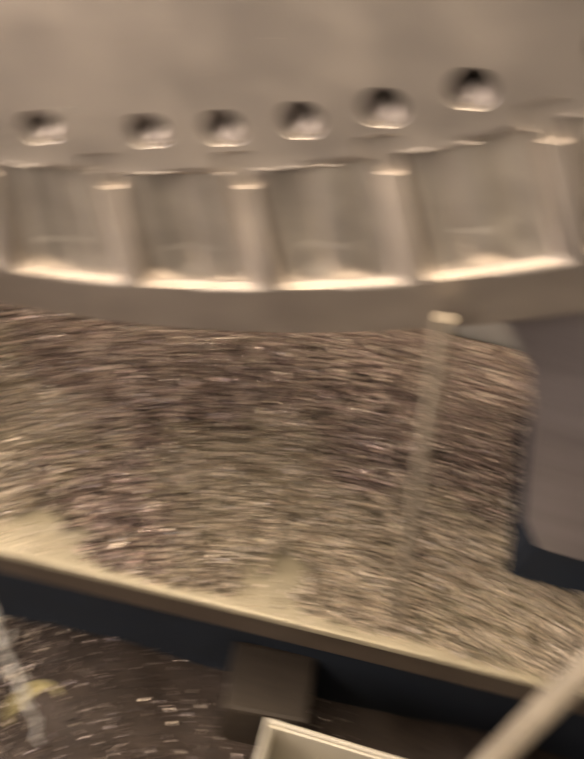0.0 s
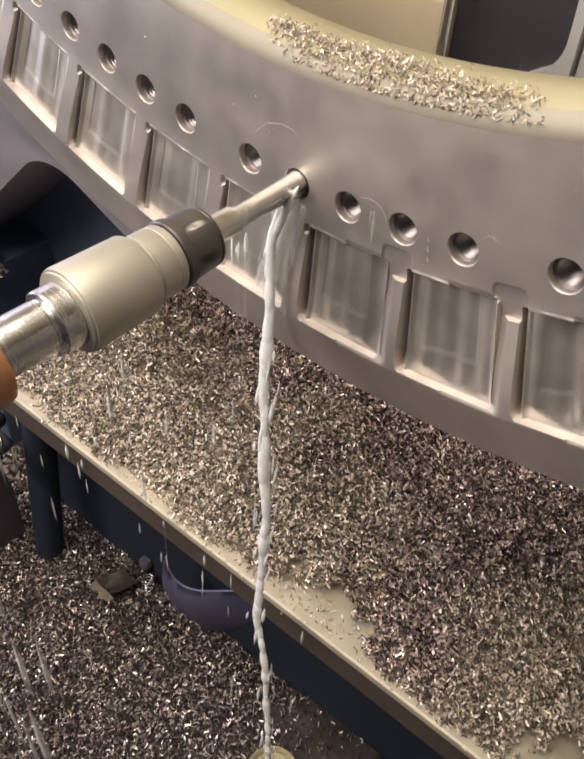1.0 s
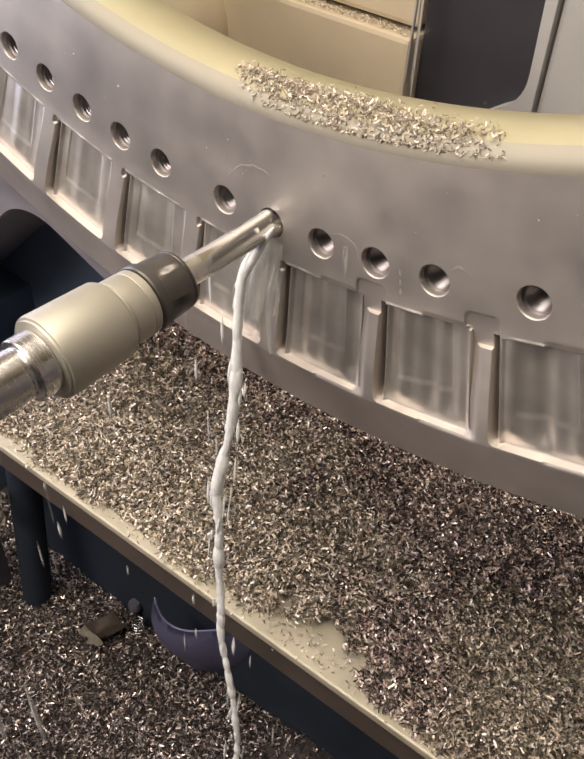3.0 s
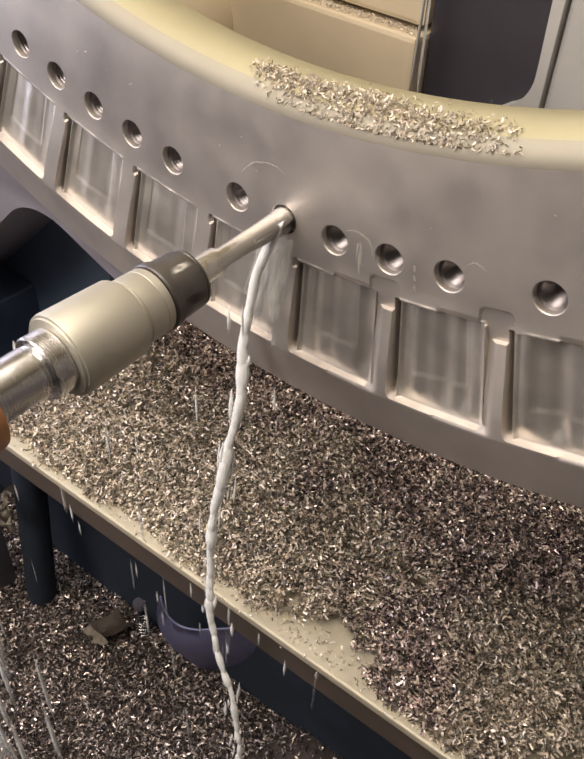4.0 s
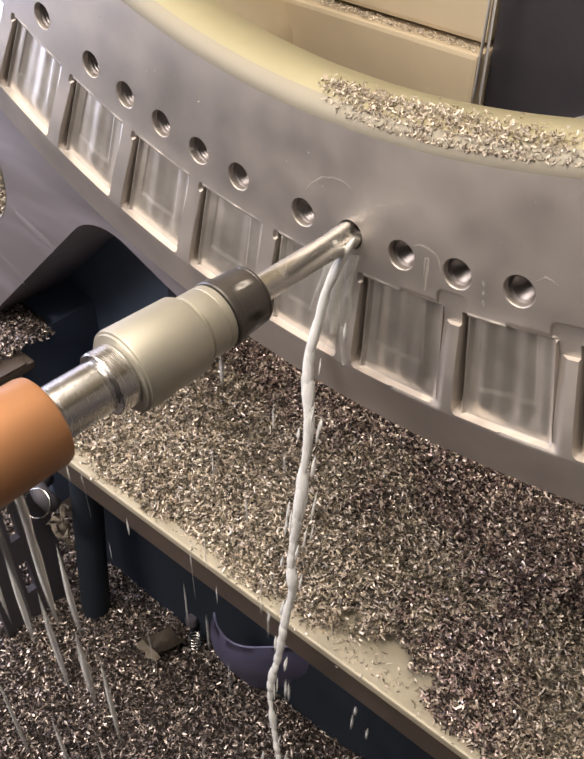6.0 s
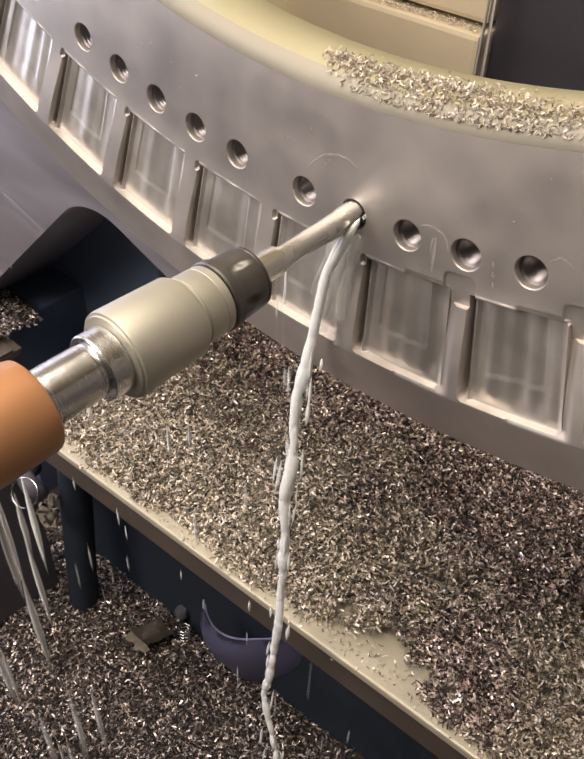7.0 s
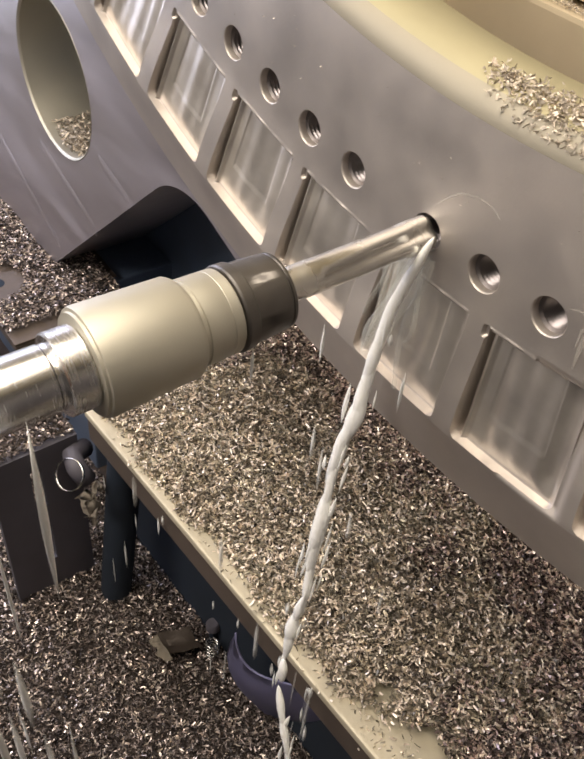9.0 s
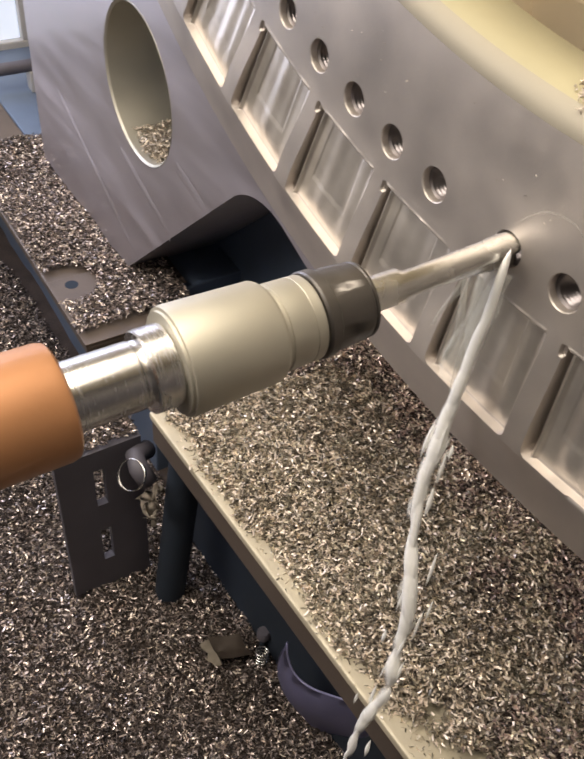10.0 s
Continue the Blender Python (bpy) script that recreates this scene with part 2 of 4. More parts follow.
def pocket_y(r, a):
    """Front below the hole band: a face that swells towards the rim, pockets cut into it, fillets and a slot at their feet."""
    p = radians(PITCH)
    w = radians(POCKET_W)
    u = np.mod(a - radians(POCKET_0), p)
    k = np.floor((a - radians(POCKET_0)) / p)
    half = (p - w) / 2 * r
    v = (np.where(u > w / 2, u - (w + p) / 2, u + p - (w + p) / 2)) * r                     # across the rib
    q = np.clip((r - 0.815) / 0.094, 0, 1)
    face = -0.0115 * smooth01(q) + 0.24 * np.maximum(r - 0.911, 0)
    rib, rim, top = np.abs(v) - half, 0.909 - r, r - 0.8295
    c = 0.005                                                                              # rounded lower corners
    e1, e2 = np.maximum(c - rib, 0), np.maximum(c - rim, 0)
    cut = np.where((rib < c) & (rim < c) & (rib > -0.001) & (rim > -0.001), c - np.hypot(e1, e2), np.minimum(rib, rim))
    cut = np.minimum(cut, top)
    inner = np.hypot(np.maximum(np.abs(u - w / 2) * r - w / 2 * r + 0.017, 0), np.maximum(np.abs(r - 0.857) - 0.026, 0))
    floor = 0.0030 - 0.0072 * np.clip((r - 0.830) / 0.079, 0, 1) + 0.0006 * (1 - smooth01(inner / 0.0010))
    amp = 0.5 + 1.4 * smooth01((a + 0.05) / 0.25)
    amp = 0.8 * amp * smooth01(rim / 0.016)
    floor = floor + 0.0013 * amp * np.sin(u / w * 9 + 1.7 * k) + 0.0007 * amp * np.sin(u / w * 15 + 0.8 * k) + 0.0005 * amp * np.sin(u / w * 31 + 2.9 * k)
    foot = (rim > 0) * (rib > 0)
    floor = floor - 0.0036 * np.clip(1 - rib / 0.0060, 0, 1) ** 2 * foot * (v < 0)          # fillet on one side of the rib
    floor = floor - 0.0024 * (1 - smooth01(np.abs(rib - 0.0060) / 0.0030)) * foot * (v > 0)  # raised bead beside the slot
    floor = floor + 0.0100 * (1 - smooth01((rib - 0.0022) / 0.0008)) * foot * (v > 0)       # narrow slot on the other
    floor = floor - 0.0008 * np.clip(1 - rim / 0.0025, 0, 1) ** 2                            # fillet over the rim
    wide = (a > radians(4.5))
    arch = np.hypot(np.maximum(np.abs(v) - half + 0.001, 0), np.maximum(np.abs(r - 0.8280) - 0.0065, 0)) - 0.005
    small = np.hypot(np.maximum(np.abs(v - half) - 0.0012, 0), np.maximum(np.abs(r - 0.8320) - 0.002, 0)) - 0.0015
    relief = np.where(wide, 1 - smooth01(arch / 0.0012), (1 - smooth01(small / 0.0008)) * smooth01((v / half + 0.2) / 0.8))
    flank = wide * smooth01(-v / half * 1.1 + 0.1) * smooth01((0.9135 - r) / 0.010) * smooth01((r - 0.824) / 0.010)
    face = face + 0.0038 * flank                                                           # the rib's long run-out on one side
    face = face + (0.0016 - face) * relief * (r < 0.8392)                                  # shallow cut over the rib's head
    rough_edge = 0.5 + 0.5 * np.sin(a * 190) * np.sin(a * 83 + 1)
    face = face - 0.0006 * rough_edge * (1 - smooth01(np.abs(r - 0.8280) / 0.0014)) * (rib > 0.001)   # burr along the pocket's upper edge
    t = smooth01((-cut + 0.0002) / 0.0005)
    return floor * (1 - t) + face * t


def build_ring():
    ring = thing("ring_workpiece", "large milled steel ring with tapped holes and a row of pockets", "machine part")
    # bore, rounded lip and the plain band above the holes, then back and rim
    bm = bmesh.new()
    lip = [(R_IN + LIP - LIP * math.cos(k * math.pi / 24), LIP - LIP * math.sin(k * math.pi / 24)) for k in range(13)]
    prof = [(R_OUT - 0.004, 0.046), (R_IN, 0.046)] + lip + [(0.74, 0.0), (0.785, 0.0)]
    n_a = 260
    rows = []
    for i in range(n_a + 1):
        a = A_MIN + (A_MAX - A_MIN) * i / n_a
        rows.append([bm.verts.new(on_ring(r, a, y)) for r, y in prof])
    for p, q in zip(rows, rows[1:]):
        for j in range(len(prof) - 1):
            bm.faces.new((p[j], p[j + 1], q[j + 1], q[j])).material_index = 1 if j < 7 else 2 if j < 14 else 0
    part("bore_and_lip", bm, [M_RING, M_BORE, M_LIP], ring, smooth=40)

    # the band of holes: a flat cell round each hole, plain strips between
    bm = bmesh.new()
    half = 0.0165 / R_HOLE
    r0, r1 = 0.785, 0.815
    cuts = [A_MIN]
    for h in HOLES:
        if A_MIN + half < h < A_MAX - half:
            ring_pts, edge_pts = [], []
            corner = math.atan2(0.015, 0.0165)
            turns = sorted([2 * math.pi * k / 48 + 0.01 for k in range(48)] + [corner, math.pi - corner, math.pi + corner, 2 * math.pi - corner])
            for t in turns:
                ct, st = math.cos(t), math.sin(t)
                ring_pts.append(bm.verts.new(on_ring(R_HOLE + HOLE_R * st, h + HOLE_R * ct / R_HOLE, 0)))
                s = min(0.0165 / max(abs(ct), 1e-9), 0.015 / max(abs(st), 1e-9))
                edge_pts.append(bm.verts.new(on_ring(R_HOLE + s * st, h + s * ct / R_HOLE, 0)))
            for k in range(52):
                j = (k + 1) % 52
                bm.faces.new((edge_pts[k], edge_pts[j], ring_pts[j], ring_pts[k]))
            cuts += [h - half, h + half]
    cuts.append(A_MAX)
    for a, b in zip(cuts[::2], cuts[1::2]):
        n = max(2, int((b - a) / 0.01))
        for i in range(n):
            p, q = a + (b - a) * i / n, a + (b - a) * (i + 1) / n
            bm.faces.new([bm.verts.new(on_ring(r, t, 0)) for r, t in ((r0, p), (r1, p), (r1, q), (r0, q))])
    bmesh.ops.remove_doubles(bm, verts=bm.verts[:], dist=0.00005)
    bmesh.ops.recalc_face_normals(bm, faces=bm.faces[:])
    part("hole_band", bm, M_RING, ring)

    # pockets and rim
    rs = np.concatenate([np.arange(0.815, 0.8225, 0.0012), np.arange(0.8225, 0.842, 0.0006), np.arange(0.842, 0.892, 0.002),
                         np.arange(0.892, 0.9075, 0.0007), np.arange(0.9075, 0.9105, 0.0003), np.arange(0.9105, 0.913, 0.0007), np.arange(0.913, 0.956, 0.003), [0.956, 0.960, 0.964]])
    rs = np.unique(np.round(rs, 5))
    rs = rs[np.concatenate([[True], np.diff(rs) > 0.0002])]
    p, w = radians(PITCH), radians(POCKET_W)
    local = np.concatenate([np.arange(-0.006, -0.001, 0.0007), np.arange(-0.001, 0.0008, 0.0002), np.arange(0.0008, 0.026, 0.0007), np.arange(0.026, w - 0.026, 0.0016),
                            np.arange(w - 0.026, w - 0.0008, 0.0007), np.arange(w - 0.0008, w + 0.001, 0.0002), np.arange(w + 0.001, w + 0.006, 0.0007), np.linspace(w + 0.006, p - 0.0065, 4)])
    k0, k1 = int(math.floor(A_MIN / p)), int(math.ceil(A_MAX / p))
    angles = np.unique(np.concatenate([radians(POCKET_0) + k * p + local for k in range(k0, k1)]))
    angles = angles[(angles > A_MIN) & (angles < A_MAX)]
    rr, aa = np.meshgrid(rs, angles, indexing="ij")
    y = pocket_y(rr, aa)
    y[-2:, :] += np.array([[0.003], [0.007]])     # the chamfered rim
    y[0, :] = np.minimum(y[0, :], 0.0)
    verts = np.stack([rr * np.sin(aa), y, ZC - rr * np.cos(aa)], -1).reshape(-1, 3)
    back = np.stack([R_OUT * np.sin(angles), np.full(len(angles), 0.046), ZC - R_OUT * np.cos(angles)], -1)
    n_r, n_c = rr.shape
    i, j = np.meshgrid(np.arange(n_r), np.arange(n_c - 1), indexing="ij")
    idx = np.arange((n_r + 1) * n_c).reshape(n_r + 1, n_c)
    quads = np.stack([idx[i, j], idx[i, j + 1], idx[i + 1, j + 1], idx[i + 1, j]], -1).reshape(-1, 4)
    u = np.mod(aa - radians(POCKET_0), p)
    cut = (rr > 0.830) & (rr < 0.9075) & (u > 0.001) & (u < w - 0.001)
    inside = np.zeros(i.shape, int)
    inside[:-1] = (cut[:-1, :-1] & cut[1:, 1:]).astype(int)
    ob = mesh_of("pocket_face", np.concatenate([verts, back]), quads, [M_RING, M_POCKET], ring, inside.ravel())
    ob.data.shade_smooth()
    ob.data.set_sharp_from_angle(angle=radians(38))

    # tapped holes: turned threads, one mesh for all
    rows = [(0.0, HOLE_R), (0.0008, HOLE_R - 0.0006), (0.0056, HOLE_R - 0.0006)]
    for k in range(12):
        rows += [(0.0066 + k * 0.0029, HOLE_R - 0.0028), (0.0080 + k * 0.0029, HOLE_R - 0.0010)]
    rows += [(0.044, HOLE_R - 0.002)]
    bm = lathe_bm(rows, 40, close=False)
    bmesh.ops.reverse_faces(bm, faces=bm.faces[:])
    bm.faces.new([v for v in bm.verts if abs(v.co.y - 0.044) < 1e-6][::-1])
    for f in bm.faces:
        f.material_index = 0 if f.calc_center_median().y > 0.0056 else 1
    first = None
    for h in HOLES:
        if not A_MIN + half < h < A_MAX - half:
            continue
        if first is None:
            first = part("tapped_hole", bm, [M_THREAD, M_RING], ring, "threaded steel bore", smooth=15)
            ob = first
        else:
            ob = new("tapped_hole", first.data)
            ob.parent = ring
            ob["label"] = "threaded steel bore"
        ob.location = on_ring(R_HOLE, h, 0)
        ob.rotation_euler = (0, -h, 0)
    return ring


def mesh_of(name, verts, quads, material, parent=None, mat_index=None):
    me = bpy.data.meshes.new(name)
    verts, quads = np.asarray(verts, np.float32), np.asarray(quads, np.int32)
    me.vertices.add(len(verts))
    me.vertices.foreach_set("co", verts.ravel())
    me.loops.add(quads.size)
    me.loops.foreach_set("vertex_index", quads.ravel())
    me.polygons.add(len(quads))
    me.polygons.foreach_set("loop_start", np.arange(0, quads.size, 4, dtype=np.int32))
    for m in material if isinstance(material, (list, tuple)) else [material]:
        me.materials.append(m)
    if mat_index is not None:
        me.polygons.foreach_set("material_index", np.asarray(mat_index, np.int32))
    me.update(calc_edges=True)
    me.validate()
    ob = new(name, me)
    if parent:
        ob.parent = parent
    return ob

build_ring()

# ---- the upright plate behind the ring, with its arch and its bores ----
PLATE_Y0, PLATE_Y1, TABLE_Z = 0.046, 0.20, 0.285


def arc(cx, cz, r, a0, a1, n):
    return [(cx + r * math.cos(radians(a0 + (a1 - a0) * i / n)), cz + r * math.sin(radians(a0 + (a1 - a0) * i / n))) for i in range(n + 1)]


def build_plate():
    plate = thing("fixture_plate", "upright grey steel fixture plate with an arch and round bores", "fixture")
    outline = [(-1.09, TABLE_Z), (-0.742, TABLE_Z)] + arc(-0.350, 0.522, 0.100, 134, 70, 12) + [(-0.265, 0.598), (-0.205, 0.578), (-0.190, 0.680)]
    outline += [(R * math.sin(radians(a)), ZC - R * math.cos(radians(a))) for R, a in [(0.94, v) for v in range(-11, 28, 2)]]
    outline += [(0.475, 0.735), (0.512, 0.69), (0.545, 0.61), (0.572, 0.51), (0.60, 0.47), (1.02, 0.47), (1.02, TABLE_Z), (1.25, TABLE_Z), (1.25, 1.30)]
    outline += [(0.90 * math.sin(radians(a)), ZC - 0.90 * math.cos(radians(a))) for a in range(68, -69, -3)]
    outline += [(-1.09, 1.30)]
    bm = bmesh.new()
    vs = [bm.verts.new((x, PLATE_Y0, z)) for x, z in outline]
    es = [bm.edges.new((vs[i], vs[(i + 1) % len(vs)])) for i in range(len(vs))]
    for cx, cz, r in ((-0.660, 0.612, 0.098),):
        c = [bm.verts.new((cx + r * math.cos(2 * math.pi * k / 64), PLATE_Y0, cz + r * math.sin(2 * math.pi * k / 64))) for k in range(64)]
        es += [bm.edges.new((c[k], c[(k + 1) % 64])) for k in range(64)]
    bmesh.ops.triangle_fill(bm, edges=es, use_beauty=True, use_dissolve=False, normal=(0, -1, 0))
    geo = bmesh.ops.extrude_face_region(bm, geom=bm.faces[:])
    bmesh.ops.translate(bm, vec=(0, PLATE_Y1 - PLATE_Y0, 0), verts=[g for g in geo["geom"] if isinstance(g, bmesh.types.BMVert)])
    bmesh.ops.recalc_face_normals(bm, faces=bm.faces[:])
    part("plate", bm, M_PLATE, plate)
    bm = lathe_bm([(0.001, 0.0976), (-0.0006, 0.0970), (0.002, 0.0945), (0.16, 0.0945), (0.16, 0.0975), (0.001, 0.0976)], 64, pose(-0.660, PLATE_Y0, 0.612), close=False)
    part("bore_liner", bm, M_HOLDER, plate, "bright turned liner of the bore", smooth=40)
    for x0, z0, x1, z1 in ((-0.968, 0.47, -0.692, 0.336), (-0.724, 0.495, -0.575, 0.446), (-0.552, 0.561, -0.479, 0.542)):
        bm = bmesh.new()
        d = Vector((x1 - x0, 0, z1 - z0)).normalized()
        side = Vector((-d.z, 0, d.x)) * 0.010
        rows = []
        for k in range(9):
            u = k / 8
            p = Vector((x0, PLATE_Y0, z0)).lerp(Vector((x1, PLATE_Y0, z1)), u)
            h = 0.0016 * math.sin(math.pi * min(1, 0.1 + u * 0.9)) ** 0.5
            rows.append([bm.verts.new(p + side * s + Vector((0, 0.001 - (h + 0.001) * (1 - s * s), 0))) for s in (-1, -0.5, 0, 0.5, 1)])
        for p, q in zip(rows, rows[1:]):
            for k in range(4):
                bm.faces.new((p[k], p[k + 1], q[k + 1], q[k]))
        bmesh.ops.recalc_face_normals(bm, faces=bm.faces[:])
        part("ridge", bm, M_PLATE, plate, smooth=80)
    return plate


build_plate()

# ---- tables ----


def front_y(x):
    return -0.049 + (x + 0.45) * 0.0496


YAW = math.degrees(math.atan(0.0496))
table = thing("machine_table", "wet steel machine table heaped with metal chips", "machine table")
t_m = pose(-0.45, -0.049, 0, 0, 0, YAW)
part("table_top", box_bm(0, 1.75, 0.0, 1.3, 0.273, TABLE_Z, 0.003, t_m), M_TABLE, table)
part("front_side", box_bm(0, 1.75, 0.003, 1.3, 0.228, 0.272, 0.003, t_m), M_EDGE, table, "brown iron side, darker than the top")
part("bed", box_bm(-0.06, 1.70, 0.092, 1.2, -0.22, 0.227, 0.006, t_m), M_DARK, table, "near-black bed with deep shade put into its colour")

side = thing("side_table", "narrow steel side table covered with metal chips", "machine table")
part("side_top", box_bm(-1.59, -0.60, -0.073, 0.045, 0.270, TABLE_Z, 0.003), M_EDGE, side)
part("side_apron", box_bm(-1.59, -0.66, 0.046, 0.72, -0.22, TABLE_Z, 0.004), M_NAVY, side)
cover = part("cover_plate", box_bm(-0.755, -0.600, -0.074, 0.03, TABLE_Z, TABLE_Z + 0.004, 0.001), M_EDGE, side, "thin grey cover plate with a bolt hole")
# Flat dark disc on the plate paints the hole's shaded inside.
bm = lathe_bm([(0, 0.010), (0.0012, 0.010)], 24, pose(-0.735, -0.042, TABLE_Z + 0.0042, -90))
part("bolt_hole", bm, M_DARK, cover)

# Sheets added only to keep the arch's hollow dark.
shroud = thing("arch_shade_sheets", "dark navy sheets standing in for shade behind the plate's arch", "shroud")
part("back_sheet", box_bm(-1.05, -0.455, 0.203, 0.215, -0.20, 0.90, 0.002), M_NAVY, shroud)
part("side_sheet", box_bm(-0.468, -0.456, 0.216, 0.70, -0.20, 0.62, 0.002), M_NAVY, shroud)

# Dark box added where only a shaded gap opens under the plate.
clamp = thing("gap_block", "dark block filling the shaded gap under the plate", "clamp")
part("block", box_bm(0.615, 0.80, 0.10, 0.30, TABLE_Z, 0.468, 0.006), M_DARK, clamp)

# ---- what stands inside the ring ----
lower = thing("lower_block", "beige cast block with a ledge full of chips", "machine block")
part("body", box_bm(-0.50, -0.129, 0.42, 0.75, TABLE_Z, 0.776, 0.006), M_BEIGE, lower)
upper = thing("upper_block", "beige cast block resting on the lower block", "machine block")
part("body", box_bm(-0.62, -0.133, 0.440, 0.75, 0.782, 1.30, 0.006), M_BEIGE, upper)
boss = thing("round_boss", "beige round-ended casting dusted with chips", "machine block")
part("body", lathe_bm([(0.0, 0.140), (0.42, 0.140), (0.445, 0.138), (0.470, 0.128), (0.50, 0.112), (0.56, 0.106)], 48, pose(-0.545, 0.39, TABLE_Z, 90)), M_BEIGE, boss, smooth=40)
smoked = thing("smoked_window", "dark glossy panel in a rounded grey frame", "panel")
part("pane", box_bm(-0.128, 0.024, 0.446, 0.456, TABLE_Z, 1.25, 0.003), M_PANEL, smoked)
part("sill", box_bm(-0.128, 0.026, 0.430, 0.445, TABLE_Z, 0.599, 0.004), M_GREY, smoked)
bm = bmesh.new()
pts = [(0.006, 1.25), (0.017, 0.79)] + arc(-0.028, 0.775, 0.045, 0, -66, 8) + [(-0.128, 0.648), (-0.128, 0.600), (0.0285, 0.600), (0.0285, 1.25)]
f = bm.faces.new([bm.verts.new((x, 0.428, z)) for x, z in pts])
g = bmesh.ops.extrude_face_region(bm, geom=[f])
bmesh.ops.translate(bm, vec=(0, 0.017, 0), verts=[v for v in g["geom"] if isinstance(v, bmesh.types.BMVert)])
bmesh.ops.recalc_face_normals(bm, faces=bm.faces[:])
part("jamb", bm, M_GREY, smoked, "rounded grey jamb")
tall = thing("grey_cabinet", "pale grey sheet-metal cabinet behind the ring", "cabinet")
part("front", box_bm(0.030, 0.70, 0.436, 0.80, TABLE_Z, 1.35, 0.006), M_GREY, tall)
wire = thing("coolant_tube", "thin clear tube with a looped end", "tube")
part("tube", tube_bm([(-0.120, 0.412, 1.3), (-0.120, 0.412, 0.95), (-0.122, 0.412, 0.74), (-0.126, 0.412, 0.70), (-0.120, 0.410, 0.675), (-0.111, 0.412, 0.70), (-0.114, 0.412, 0.74), (-0.114, 0.412, 1.3)], 0.0018), M_GREY, wire, smooth=60)
part("bracket", box_bm(-0.130, -0.104, 0.406, 0.445, 1.28, 1.31, 0.003), M_GREY, wire)

# ---- below and beside the tables ----
hood = thing("violet_scoop", "violet plastic cup hanging half under the table edge", "scoop")


def bend(p, c, q, u):
    return Vector(p) * (1 - u) ** 2 + Vector(c) * 2 * u * (1 - u) + Vector(q) * u * u


def cup_rim(u):
    """Front rim: from the raised tip it sags, then runs back level."""
    return bend((-0.174, 0.008, 0.085), (-0.160, 0.002, 0.012), (-0.105, 0.026, 0.050), u * 2) if u < 0.5 else bend((-0.105, 0.026, 0.050), (-0.060, 0.045, 0.080), (0.000, 0.105, 0.085), u * 2 - 1)


bm = bmesh.new()
rows = []
for i in range(25):
    u = i / 24
    top = cup_rim(u)
    foot = Vector((-0.125 + 0.075 * u, 0.055 + 0.08 * u, -0.150))
    out = Vector((-0.6 + 0.5 * u, -1.0, 0)).normalized()
    rows.append([bm.verts.new(top.lerp(foot, k / 12) + out * 0.030 * math.sin(math.pi * (k / 12) ** 0.8)) for k in range(13)])
for p, q in zip(rows, rows[1:]):
    for k in range(12):
        bm.faces.new((p[k], p[k + 1], q[k + 1], q[k]))
bmesh.ops.solidify(bm, geom=bm.faces[:], thickness=0.003)
part("shell", bm, M_PURPLE, hood, smooth=60)
part("rim", tube_bm([cup_rim(i / 24) for i in range(25)], 0.0016), M_PURPLE, hood, "rolled rim", smooth=60)

slotted = thing("slotted_bracket", "dark slotted steel bracket topped with chips", "bracket")
bm = bmesh.new()
for b in ((-0.172, -0.1201, -0.16, 0.203), (-0.1039, -0.048, -0.16, 0.203), (-0.120, -0.104, 0.165, 0.203), (-0.120, -0.104, 0.030, 0.088), (-0.120, -0.104, -0.16, -0.045)):
    bmesh.ops.create_cube(bm, size=1, matrix=Matrix.Translation((-0.493, (b[0] + b[1]) / 2, (b[2] + b[3]) / 2)) @ Matrix.Diagonal((0.012, b[1] - b[0], b[3] - b[2], 1)))
part("plate", bm, M_SHROUD, slotted)
part("shelf", box_bm(-0.60, -0.500, -0.172, -0.048, 0.191, 0.203, 0.003), M_EDGE, slotted)
# Post toned near black so it sinks into the shade below the table.
post = thing("support_post", "dark round support post under the table", "post")
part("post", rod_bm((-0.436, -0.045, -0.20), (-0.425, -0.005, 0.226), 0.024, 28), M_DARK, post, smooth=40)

fitting = thing("hose_fitting", "bright hose clamp and fitting under the table edge", "fitting")
part("hose", tube_bm([(-0.487, -0.040, 0.17), (-0.470, -0.065, 0.185), (-0.452, -0.068, 0.182), (-0.440, -0.060, 0.160)], 0.014), M_SHROUD, fitting, "short dark hose", smooth=60)
part("clamp_ring", lathe_bm([(-0.0025, 0.0215), (-0.002, 0.0225), (0.002, 0.0225), (0.0025, 0.0215)], 36, look((-0.448, -0.080, 0.178), (-0.40, -0.20, 0.30)) @ pose(0, 0, 0, 90), close=False), M_CHROME, fitting, smooth=40)
g = random.Random(31)
